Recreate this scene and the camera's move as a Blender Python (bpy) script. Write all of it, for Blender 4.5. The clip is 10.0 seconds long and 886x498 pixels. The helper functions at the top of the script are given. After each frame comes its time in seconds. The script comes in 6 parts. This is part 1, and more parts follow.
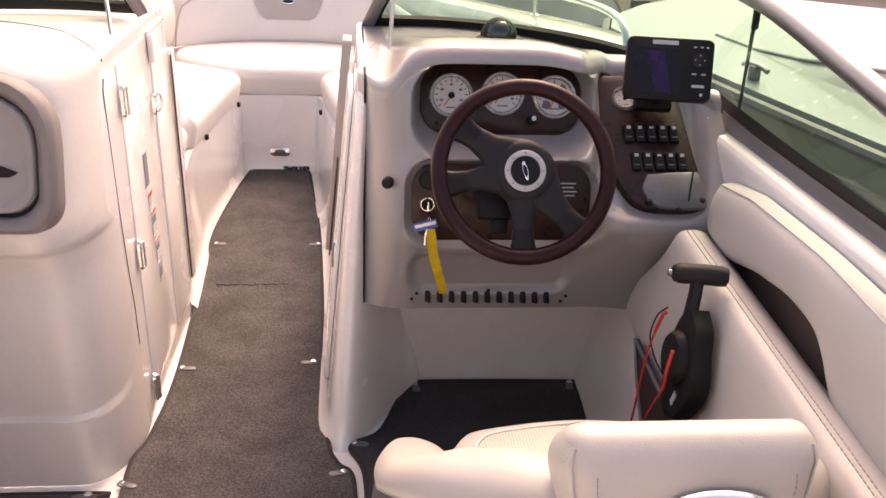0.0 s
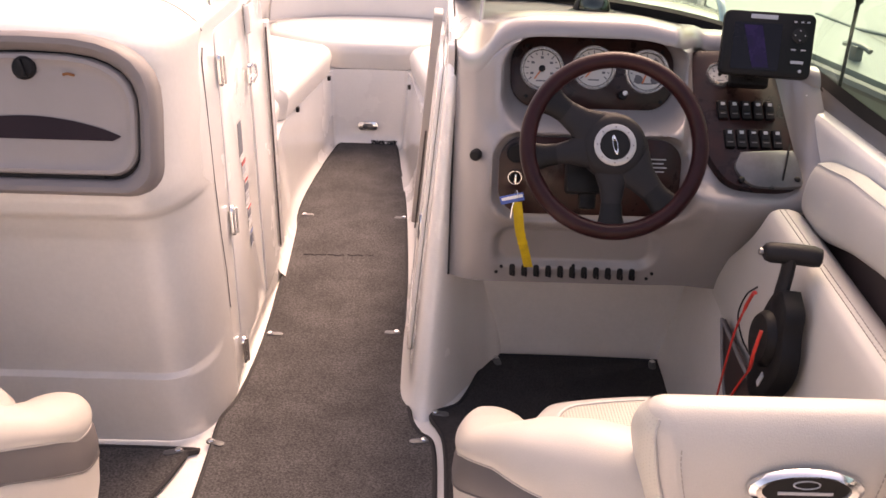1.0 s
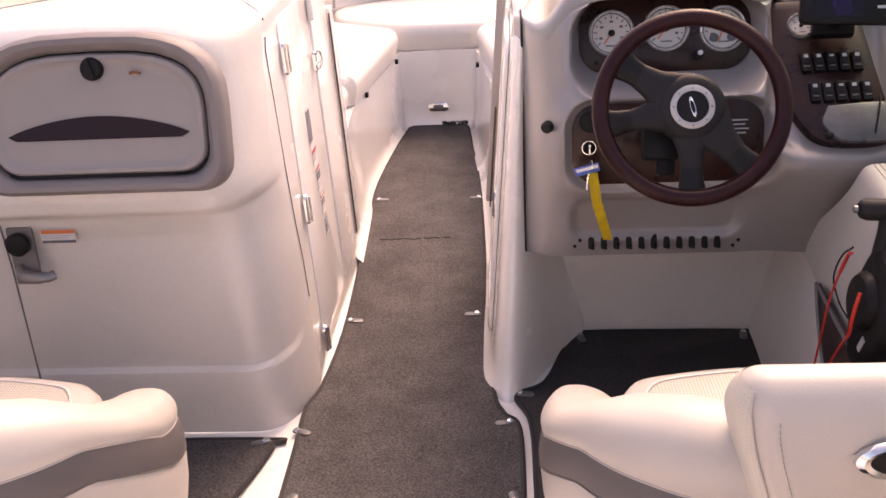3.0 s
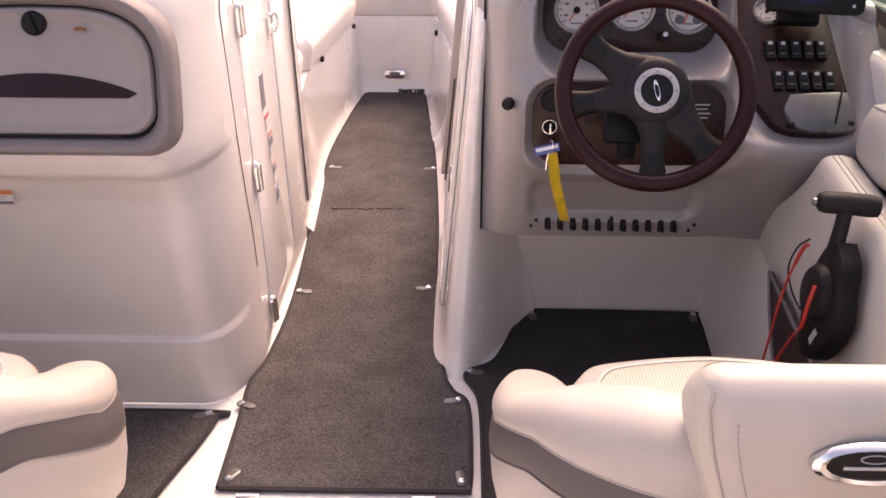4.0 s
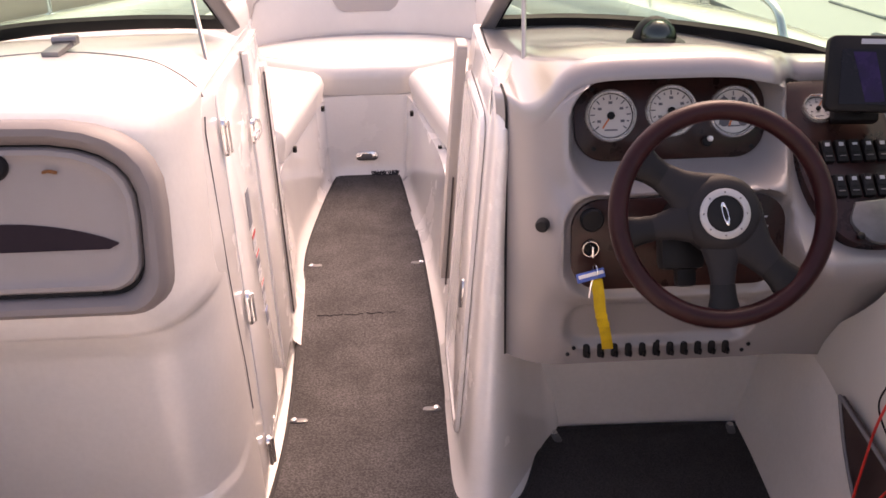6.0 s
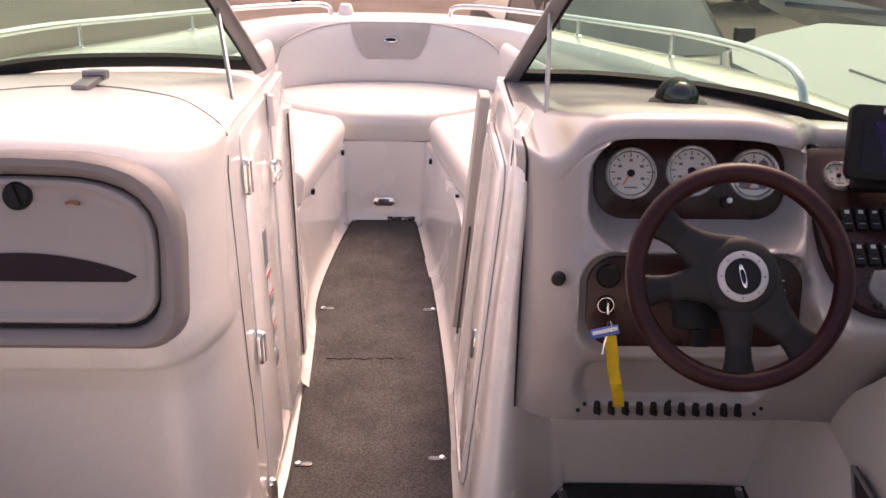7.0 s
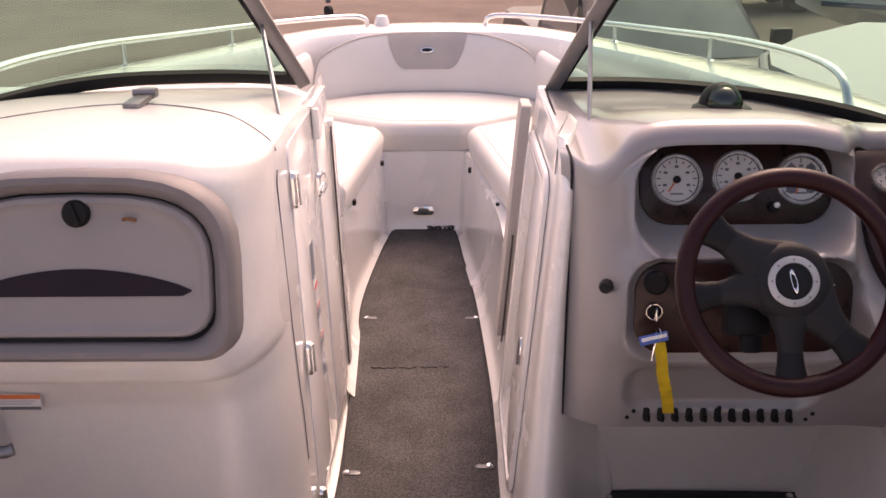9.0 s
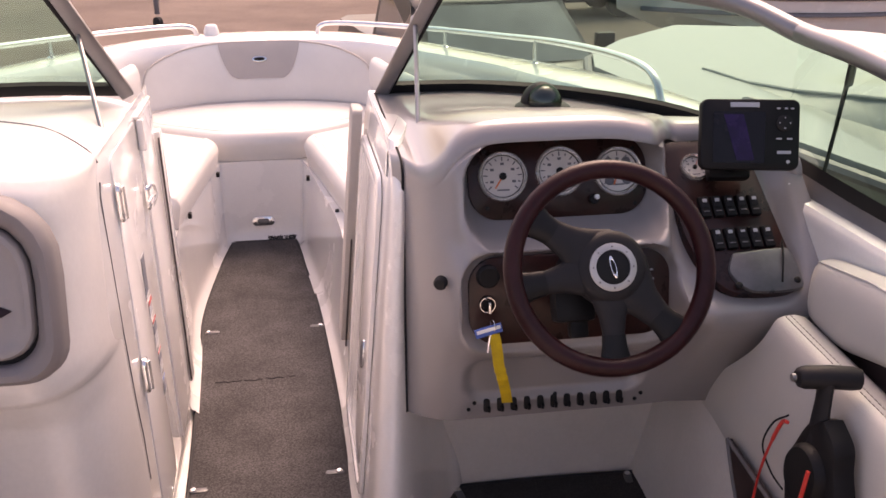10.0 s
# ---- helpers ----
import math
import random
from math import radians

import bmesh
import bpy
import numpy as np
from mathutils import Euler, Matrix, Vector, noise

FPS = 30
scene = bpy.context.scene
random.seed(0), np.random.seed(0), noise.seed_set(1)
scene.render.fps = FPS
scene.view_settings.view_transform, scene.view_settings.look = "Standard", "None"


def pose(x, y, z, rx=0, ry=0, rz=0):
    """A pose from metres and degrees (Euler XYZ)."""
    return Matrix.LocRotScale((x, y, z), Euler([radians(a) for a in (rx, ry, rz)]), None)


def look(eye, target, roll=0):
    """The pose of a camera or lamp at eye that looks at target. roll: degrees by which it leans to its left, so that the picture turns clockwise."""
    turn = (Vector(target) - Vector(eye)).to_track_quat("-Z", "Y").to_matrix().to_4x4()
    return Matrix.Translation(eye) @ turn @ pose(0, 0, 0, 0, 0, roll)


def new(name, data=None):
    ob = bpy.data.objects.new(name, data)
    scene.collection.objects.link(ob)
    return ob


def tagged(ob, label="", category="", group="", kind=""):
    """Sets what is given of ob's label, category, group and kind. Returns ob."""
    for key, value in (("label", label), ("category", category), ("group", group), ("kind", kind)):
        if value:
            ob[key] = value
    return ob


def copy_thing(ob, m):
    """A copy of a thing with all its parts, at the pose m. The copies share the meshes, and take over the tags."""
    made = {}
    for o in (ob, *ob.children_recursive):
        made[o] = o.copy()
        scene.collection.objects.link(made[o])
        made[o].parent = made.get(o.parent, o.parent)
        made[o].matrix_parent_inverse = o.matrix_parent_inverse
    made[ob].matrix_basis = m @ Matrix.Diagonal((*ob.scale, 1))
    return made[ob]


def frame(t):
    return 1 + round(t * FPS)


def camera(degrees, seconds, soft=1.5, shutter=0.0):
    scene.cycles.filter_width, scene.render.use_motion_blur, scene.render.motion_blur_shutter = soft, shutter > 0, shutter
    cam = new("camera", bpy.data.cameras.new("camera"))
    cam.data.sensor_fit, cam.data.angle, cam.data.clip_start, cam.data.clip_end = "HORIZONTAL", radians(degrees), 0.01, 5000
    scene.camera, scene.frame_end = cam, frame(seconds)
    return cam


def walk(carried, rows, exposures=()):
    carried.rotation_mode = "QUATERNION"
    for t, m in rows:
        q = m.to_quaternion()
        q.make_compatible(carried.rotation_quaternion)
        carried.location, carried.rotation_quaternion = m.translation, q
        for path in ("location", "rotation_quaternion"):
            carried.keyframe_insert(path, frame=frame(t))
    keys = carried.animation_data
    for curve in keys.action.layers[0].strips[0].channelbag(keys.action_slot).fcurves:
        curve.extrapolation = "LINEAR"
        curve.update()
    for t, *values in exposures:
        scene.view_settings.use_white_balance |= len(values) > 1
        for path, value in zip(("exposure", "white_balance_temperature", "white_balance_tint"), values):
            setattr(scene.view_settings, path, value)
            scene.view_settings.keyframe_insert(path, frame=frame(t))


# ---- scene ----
cam = camera(50.2, 10.0, soft=1.6)
PATH = [
    (0, (0.327, -0.301, 1.42), (0.522, 1.531, 0.64), 2.4),
    (0.5, (0.333, -0.329, 1.411), (0.587, 1.491, 0.621), 2.4),
    (1, (0.318, -0.317, 1.408), (0.341, 1.504, 0.584), 1.9),
    (1.5, (0.329, -0.308, 1.4), (0.41, 1.496, 0.541), 1.0),
    (2, (0.323, -0.29, 1.402), (0.32, 1.517, 0.545), 0.0),
    (3.5, (0.329, -0.269, 1.38), (0.162, 1.524, 0.51), -4.1),
    (4, (0.314, -0.232, 1.388), (0.275, 1.54, 0.462), 0.0),
    (4.5, (0.25, -0.144, 1.399), (0.399, 1.593, 0.419), 5.0),
    (5, (0.174, -0.043, 1.415), (0.368, 1.716, 0.483), 1.1),
    (5.5, (0.159, 0.041, 1.423), (0.395, 1.809, 0.519), 0.8),
    (6, (0.157, 0.07, 1.437), (0.233, 1.884, 0.599), -1.3),
    (7.5, (0.137, 0.069, 1.44), (0.184, 1.928, 0.705), 2.0),
    (8, (0.123, 0.068, 1.443), (0.108, 1.924, 0.697), 1.7),
    (8.5, (0.118, 0.067, 1.439), (0.092, 1.927, 0.705), 0.7),
    (9, (0.124, 0.058, 1.448), (0.105, 1.92, 0.717), -0.6),
    (9.5, (0.146, 0.039, 1.443), (0.409, 1.889, 0.731), 0.3),
    (10, (0.15, 0.034, 1.443), (0.448, 1.877, 0.727), -0.1),
]
walk(cam, [(t, look(eye, target, roll)) for t, eye, target, roll in PATH], exposures=[(0.0, 1.55, 9400, 31), (2.0, 1.63, 9200, 33), (3.5, 1.49, 9000, 35), (5.0, 1.73, 9000, 35), (6.0, 1.49, 8900, 35), (7.5, 1.13, 8800, 35), (8.5, 1.07, 8700, 35), (10.0, 1.21, 8600, 35)])

# ---- world and light ----
world = bpy.data.worlds.new("overcast")
world.use_nodes = True
scene.world = world
wn = world.node_tree
sky = wn.nodes.new("ShaderNodeTexSky")
sky.sky_type, sky.sun_disc = "NISHITA", False
SUN_ELEV, SUN_AZ = radians(52), radians(22)
sky.sun_elevation, sky.sun_rotation = SUN_ELEV, SUN_AZ
sky.dust_density, sky.air_density = 4.0, 1.0
wn.links.new(sky.outputs[0], wn.nodes["Background"].inputs[0])
wn.nodes["Background"].inputs[1].default_value = 0.15
sun = new("sun", bpy.data.lights.new("sun", "SUN"))
sun.data.energy, sun.data.angle, sun.data.color = 0.8, radians(28), (1.0, 0.95, 0.9)
sun_dir = Vector((math.sin(SUN_AZ) * math.cos(SUN_ELEV), math.cos(SUN_AZ) * math.cos(SUN_ELEV), math.sin(SUN_ELEV)))
sun.matrix_world = look(sun_dir * 30, (0, 0, 0))


# ---- materials ----
def material(name, colour, rough=0.5, metal=0.0, vary=0.06, scale=3.0, grain=0.0, grain_scale=400.0, coat=0.0, colour2=None, dirt=0.0, spec=0.5):
    """A principled surface with broad stains, fine grain and a little relief."""
    m = bpy.data.materials.new(name)
    m.use_nodes = True
    t = m.node_tree
    b = t.nodes["Principled BSDF"]
    b.inputs["Roughness"].default_value, b.inputs["Metallic"].default_value = rough, metal
    b.inputs["Coat Weight"].default_value, b.inputs["Coat Roughness"].default_value = coat, 0.06
    b.inputs["Specular IOR Level"].default_value = spec
    co = t.nodes.new("ShaderNodeTexCoord")
    broad = t.nodes.new("ShaderNodeTexNoise")
    broad.inputs["Scale"].default_value, broad.inputs["Detail"].default_value, broad.inputs["Roughness"].default_value = scale, 6, 0.6
    fine = t.nodes.new("ShaderNodeTexNoise")
    fine.inputs["Scale"].default_value, fine.inputs["Detail"].default_value = grain_scale, 3
    for n in (broad, fine):
        t.links.new(co.outputs["Object"], n.inputs["Vector"])
    ramp = t.nodes.new("ShaderNodeValToRGB")
    c2 = colour2 or tuple(c * (1 - vary * 2.2) for c in colour)
    ramp.color_ramp.elements[0].position, ramp.color_ramp.elements[1].position = 0.32, 0.68
    ramp.color_ramp.elements[0].color, ramp.color_ramp.elements[1].color = (*c2, 1), (*colour, 1)
    t.links.new(broad.outputs[0], ramp.inputs[0])
    mix = t.nodes.new("ShaderNodeMix")
    mix.data_type, mix.blend_type = "RGBA", "MULTIPLY"
    mix.inputs[0].default_value = 1.0
    shade = t.nodes.new("ShaderNodeMapRange")
    shade.inputs["From Min"].default_value, shade.inputs["From Max"].default_value = 0.3, 0.7
    shade.inputs["To Min"].default_value, shade.inputs["To Max"].default_value = 1 - dirt, 1.0
    t.links.new(fine.outputs[0], shade.inputs["Value"])
    t.links.new(ramp.outputs[0], mix.inputs[6])
    t.links.new(shade.outputs[0], mix.inputs[7])
    t.links.new(mix.outputs[2], b.inputs["Base Color"])
    rr = t.nodes.new("ShaderNodeMapRange")
    rr.inputs["To Min"].default_value, rr.inputs["To Max"].default_value = max(rough - 0.08, 0.02), min(rough + 0.1, 1)
    t.links.new(broad.outputs[0], rr.inputs["Value"])
    t.links.new(rr.outputs[0], b.inputs["Roughness"])
    if grain:
        bump = t.nodes.new("ShaderNodeBump")
        bump.inputs["Strength"].default_value, bump.inputs["Distance"].default_value = grain, 0.002
        t.links.new(fine.outputs[0], bump.inputs["Height"])
        t.links.new(bump.outputs[0], b.inputs["Normal"])
    return m


def perforated(name, colour, upright=False, limit=0.62, depth=0.45):
    """Vinyl with rows of small punched holes."""
    m = material(name, colour, 0.5, grain=0.12, grain_scale=500, vary=0.04)
    t = m.node_tree
    b = t.nodes["Principled BSDF"]
    co = t.nodes["Texture Coordinate"]
    sep = t.nodes.new("ShaderNodeSeparateXYZ")
    t.links.new(co.outputs["Object"], sep.inputs[0])

    def op(kind, a, c=None):
        n = t.nodes.new("ShaderNodeMath")
        n.operation = kind
        for k, v in enumerate((a, c)):
            if v is None:
                continue
            if isinstance(v, (int, float)):
                n.inputs[k].default_value = v
            else:
                t.links.new(v, n.inputs[k])
        return n.outputs[0]
    first, second = (sep.outputs[1], sep.outputs[2]) if upright else (sep.outputs[0], sep.outputs[1])
    u = op("MULTIPLY", op("ADD", first, second), 560.0)
    v = op("MULTIPLY", op("SUBTRACT", first, second), 560.0)
    hole = op("GREATER_THAN", op("MULTIPLY", op("SINE", u), op("SINE", v)), limit)
    old = b.inputs["Base Color"].links[0].from_socket
    mix = t.nodes.new("ShaderNodeMix")
    mix.data_type = "RGBA"
    t.links.new(hole, mix.inputs[0])
    t.links.new(old, mix.inputs[6])
    mix.inputs[7].default_value = tuple(c * depth for c in colour) + (1,)
    t.links.new(mix.outputs[2], b.inputs["Base Color"])
    return m


def glass(name, tint, rough=0.0, gloss=0.08):
    m = bpy.data.materials.new(name)
    m.use_nodes = True
    t = m.node_tree
    t.nodes.remove(t.nodes["Principled BSDF"])
    clear, shine, mix = (t.nodes.new(k) for k in ("ShaderNodeBsdfTransparent", "ShaderNodeBsdfGlossy", "ShaderNodeMixShader"))
    clear.inputs[0].default_value = (*tint, 1)
    shine.inputs["Roughness"].default_value = rough + 0.02
    shine.inputs[0].default_value = (0.72, 0.88, 0.80, 1)
    mix.inputs[0].default_value = gloss
    t.links.new(clear.outputs[0], mix.inputs[1])
    t.links.new(shine.outputs[0], mix.inputs[2])
    t.links.new(mix.outputs[0], t.nodes["Material Output"].inputs[0])
    return m


GEL = material("white_gelcoat", (0.85, 0.82, 0.785), 0.25, vary=0.03, scale=2.5, coat=0.8, dirt=0.03, grain_scale=120)
LINER = material("liner_gelcoat", (0.67, 0.643, 0.615), 0.32, vary=0.04, scale=3, coat=0.2, dirt=0.04, grain_scale=90)
DASH = material("dash_taupe", (0.262, 0.241, 0.240), 0.33, vary=0.04, scale=4, grain_scale=300, dirt=0.03, coat=0.6)
BEZEL = material("mauve_grey_plastic", (0.185, 0.164, 0.164), 0.5, vary=0.05, scale=5, grain=0.12, grain_scale=800, dirt=0.06)
LID = material("grey_plastic_lid", (0.268, 0.242, 0.24), 0.48, vary=0.05, scale=5, grain=0.12, grain_scale=800, dirt=0.06)
DARKPLUM = material("dark_plum_plastic", (0.026, 0.018, 0.024), 0.8, spec=0.15, vary=0.1, grain=0.1)
WVINYL = material("white_vinyl", (0.74, 0.705, 0.66), 0.42, vary=0.04, scale=4, grain=0.15, grain_scale=450, dirt=0.03)
# seat cream taken darker than its own tone: the cockpit's shade in the colour
SHADEVINYL = material("shaded_cream_vinyl", (0.46, 0.432, 0.395), 0.46, vary=0.04, scale=4, grain=0.2, grain_scale=450, dirt=0.04)
VINYL2 = material("taupe_vinyl", (0.44, 0.40, 0.37), 0.5, vary=0.04, scale=5, grain=0.2, grain_scale=450, dirt=0.05)
BAND = material("grey_vinyl_band", (0.098, 0.088, 0.089), 0.55, vary=0.08, scale=6, grain=0.2, grain_scale=450)
PERF = perforated("perforated_vinyl", (0.46, 0.44, 0.385), False, 0.5, 0.45)
PERFUP = perforated("perforated_vinyl_upright", (0.49, 0.468, 0.41), True, 0.74, 0.8)
PIPING = material("piping", (0.56, 0.535, 0.51), 0.45, vary=0.03)
THREAD = material("thread", (0.31, 0.285, 0.265), 0.8)
CARPET = material("charcoal_carpet", (0.128, 0.121, 0.122), 0.95, vary=0.12, scale=7, grain=1.0, grain_scale=190, dirt=0.62, colour2=(0.082, 0.077, 0.078), spec=0.1)
MATDARK = material("dark_mat", (0.075, 0.069, 0.070), 0.95, vary=0.1, scale=8, grain=1.0, grain_scale=330, dirt=0.6, spec=0.1)
BIND = material("mat_binding", (0.022, 0.020, 0.022), 0.8, vary=0.1)
CHROME = material("chrome", (0.78, 0.77, 0.76), 0.14, 1.0, vary=0.05, scale=20)
STEEL = material("dull_steel", (0.40, 0.385, 0.37), 0.3, 0.9, vary=0.1, scale=20)
ALU = material("brushed_aluminium", (0.27, 0.262, 0.265), 0.38, 0.85, vary=0.08, scale=9, grain=0.05)
ALUD = material("dull_grey_trim", (0.17, 0.16, 0.165), 0.5, 0.2, vary=0.08, scale=9)
RUBBER = material("black_rubber", (0.010, 0.0095, 0.010), 0.6, spec=0.3, vary=0.15, scale=12)
BLACK = material("black_plastic", (0.008, 0.0075, 0.0085), 0.5, spec=0.2, vary=0.12, scale=12, grain=0.08)
HELMLINER = material("helm_liner", (0.69, 0.66, 0.635), 0.36, vary=0.05, scale=3, coat=0.15, dirt=0.05, grain_scale=90)
GREYBLK = material("charcoal_grip", (0.015, 0.0138, 0.0158), 0.55, spec=0.22, vary=0.12, scale=12, grain=0.2, grain_scale=600)
BURL = material("dark_burl_panel", (0.034, 0.0105, 0.0085), 0.28, vary=0.3, scale=22, coat=0.08, colour2=(0.013, 0.006, 0.006), spec=0.22)
RIMWOOD = material("mahogany_rim", (0.028, 0.0072, 0.0085), 0.34, vary=0.3, scale=18, coat=0.04, colour2=(0.018, 0.004, 0.005), spec=0.16)
BROWN = material("brown_insert", (0.050, 0.028, 0.026), 0.45, vary=0.2, scale=14)
DIAL = material("dial_face", (0.52, 0.495, 0.47), 0.45, vary=0.03)
WHITE = material("white_print", (0.80, 0.80, 0.80), 0.5)
REDP = material("red_plastic", (0.62, 0.035, 0.025), 0.4, vary=0.1)
RUST = material("rust", (0.22, 0.085, 0.03), 0.9)
ORANGE = material("orange_print", (0.65, 0.16, 0.05), 0.5)
YELLOW = material("yellow_webbing", (0.72, 0.48, 0.01), 0.75, vary=0.15, scale=30, grain=0.6, grain_scale=900, dirt=0.2)
BLUEP = material("blue_tag", (0.05, 0.12, 0.42), 0.5)
PAPER = material("paper_label", (0.60, 0.60, 0.60), 0.55, vary=0.06, scale=30)
PRINT = material("label_print", (0.10, 0.10, 0.115), 0.6)
PRINTG = material("label_grey", (0.40, 0.41, 0.44), 0.6)
SCREENP = material("purple_screen", (0.020, 0.007, 0.055), 0.25, spec=0.2, vary=0.3, scale=25)
STICK = material("sticker_print", (0.17, 0.18, 0.21), 0.6)
BEZCHROME = material("bright_bezel", (0.86, 0.85, 0.83), 0.2, 0.8, vary=0.05, scale=20)
HUBGREY = material("satin_grey_ring", (0.40, 0.39, 0.385), 0.35, 0.3, vary=0.06, scale=20)
HINGEB = material("brown_hinge", (0.085, 0.066, 0.060), 0.6, 0.2, vary=0.2, scale=30)
SCREEN = material("dark_screen", (0.006, 0.005, 0.009), 0.25, spec=0.2, vary=0.2, scale=10)
SMOKED = material("smoked_cover", (0.12, 0.12, 0.125), 0.3, vary=0.2, scale=18, coat=0.1)
LENS = glass("compass_dome", (0.10, 0.10, 0.11))
GLASSM = glass("tinted_windshield", (0.44, 0.69, 0.58), 0.0, 0.14)
CAVITY = material("shadow_gap", (0.012, 0.011, 0.012), 0.9)
GRANITE = material("speckled_counter", (0.36, 0.35, 0.34), 0.25, vary=0.1, scale=40, dirt=0.75, grain_scale=260, coat=0.5)


# ---- mesh helpers ----
def part(name, bm, mat, parent=None, label="", smooth=True):
    me = bpy.data.meshes.new(name)
    bmesh.ops.recalc_face_normals(bm, faces=bm.faces[:])
    bm.to_mesh(me)
    bm.free()
    me.materials.append(mat)
    ob = new(name, me)
    if smooth:
        me.shade_smooth()
        me.set_sharp_from_angle(angle=radians(38))
    if parent is not None:
        ob.parent = parent
        ob.matrix_parent_inverse = parent.matrix_basis.inverted()
    if label:
        ob["label"] = label
    return ob


def thing(name, label, category, place=(0, 0, 0), group="", kind=""):
    ob = new(name)
    ob.empty_display_size = 0.05
    ob.matrix_basis = Matrix.Translation(place)
    return tagged(ob, label, category, group, kind)


def smooth01(a, b, v):
    u = min(max((v - a) / (b - a), 0.0), 1.0)
    return u * u * (3 - 2 * u)


def lerp_table(table, v):
    """Smooth interpolation in a short table of (key, value)."""
    if v <= table[0][0]:
        return table[0][1]
    for (a, p), (b, q) in zip(table, table[1:]):
        if v <= b:
            return p + (q - p) * (v - a) / (b - a)
    return table[-1][1]


def grid(bm, nu, nv, fn, closed=False):
    rows = [[bm.verts.new(fn(i / nu, j / nv)) for i in range(nu + (0 if closed else 1))] for j in range(nv + 1)]
    for a, b in zip(rows, rows[1:]):
        n = len(a)
        for i in range(n if closed else n - 1):
            k = (i + 1) % n
            bm.faces.new((a[i], a[k], b[k], b[i]))
    return rows


def loft(bm, rings, cap=True):
    """Closed rings of equal length, joined in order."""
    vs = [[bm.verts.new(p) for p in r] for r in rings]
    for a, b in zip(vs, vs[1:]):
        n = len(a)
        for i in range(n):
            bm.faces.new((a[i], a[(i + 1) % n], b[(i + 1) % n], b[i]))
    if cap:
        bm.faces.new(vs[0][::-1])
        bm.faces.new(vs[-1])
    return vs


def tube(bm, pts, r, n=10, cap=True, flat=1.0):
    """A round bar along points; r: a radius or one for each point."""
    pts = [Vector(p) for p in pts]
    rings, side = [], None
    for i, p in enumerate(pts):
        d = (pts[min(i + 1, len(pts) - 1)] - pts[max(i - 1, 0)]).normalized()
        if side is None:
            side = d.orthogonal().normalized()
        side = (side - d * side.dot(d)).normalized()
        up = d.cross(side)
        rad = r[i] if isinstance(r, (list, tuple)) else r
        rings.append([p + (side * math.cos(a) + up * math.sin(a) * flat) * rad for a in (2 * math.pi * k / n for k in range(n))])
    loft(bm, rings, cap)
    return bm


def curve(pts, n=8):
    """A Catmull-Rom line through a few points."""
    pts = [Vector(p) for p in pts]
    ext = [2 * pts[0] - pts[1], *pts, 2 * pts[-1] - pts[-2]]
    out = []
    for a, b, c, d in zip(ext, ext[1:], ext[2:], ext[3:]):
        for k in range(n):
            t = k / n
            out.append(0.5 * (2 * b + (c - a) * t + (2 * a - 5 * b + 4 * c - d) * t * t + (3 * b - a - 3 * c + d) * t ** 3))
    return [*out, pts[-1]]


def box(bm, size, m=None, bevel=0.0, seg=2):
    got = bmesh.ops.create_cube(bm, size=1.0, matrix=(m or Matrix()) @ Matrix.Diagonal((*size, 1)))
    if bevel:
        es = list({e for v in got["verts"] for e in v.link_edges})
        bmesh.ops.bevel(bm, geom=es, offset=bevel, segments=seg, affect="EDGES", profile=0.6)
    return bm


def rounded(w, h, r, n=5):
    """The outline of a rounded rectangle about the origin."""
    out = []
    for cx, cy, a0 in ((w / 2 - r, h / 2 - r, 0), (-w / 2 + r, h / 2 - r, 90), (-w / 2 + r, -h / 2 + r, 180), (w / 2 - r, -h / 2 + r, 270)):
        for k in range(n + 1):
            a = radians(a0 + 90 * k / n)
            out.append((cx + r * math.cos(a), cy + r * math.sin(a)))
    return out


def slab(bm, outline, depth, m=None, edge=0.0):
    """A plate: an outline in its own plane, raised along its normal, with a softened upper edge."""
    m = m or Matrix()
    cx, cy = (sum(p[k] for p in outline) / len(outline) for k in (0, 1))
    levels = [(0.0, 0.0), (depth - edge, 0.0)] + ([(depth - edge * 0.3, edge * 0.3), (depth, edge)] if edge else [])
    rings = []
    for z, inset in levels:
        ring = []
        for x, y in outline:
            d = max(math.hypot(x - cx, y - cy), 1e-6)
            ring.append(m @ Vector((x - (x - cx) / d * inset, y - (y - cy) / d * inset, z)))
        rings.append(ring)
    loft(bm, rings)
    return bm


def lathe(bm, profile, n=28, m=None, cap=True):
    m = m or Matrix()
    loft(bm, [[m @ Vector((r * math.cos(2 * math.pi * k / n), r * math.sin(2 * math.pi * k / n), z)) for k in range(n)] for r, z in profile], cap)
    return bm


def ring(bm, R, r, m=None, n=48, k=10, squash=1.0):
    m = m or Matrix()
    grid(bm, n, k, lambda u, v: m @ Vector(((R + r * math.cos(2 * math.pi * v)) * math.cos(2 * math.pi * u), (R + r * math.cos(2 * math.pi * v)) * math.sin(2 * math.pi * u), r * squash * math.sin(2 * math.pi * v))), closed=True)
    bmesh.ops.remove_doubles(bm, verts=bm.verts[:], dist=1e-5)
    return bm


def frame_at(origin, normal, up=(0, 0, 1)):
    """A pose with its z along the normal and its y near up."""
    n = Vector(normal).normalized()
    x = Vector(up).cross(n).normalized()
    y = n.cross(x)
    m = Matrix((x, y, n)).transposed().to_4x4()
    m.translation = origin
    return m


def ellipse(a, b, n=32):
    return [(a * math.cos(2 * math.pi * k / n), b * math.sin(2 * math.pi * k / n)) for k in range(n)]

# ---- setting: floor, consoles, liner ----
bm = bmesh.new()
box(bm, (2.7, 6.2, 0.05), pose(0, 1.2, -0.033))
tagged(part("floor", bm, GEL), "off-white moulded fibreglass cockpit floor", "floor", kind="structure")


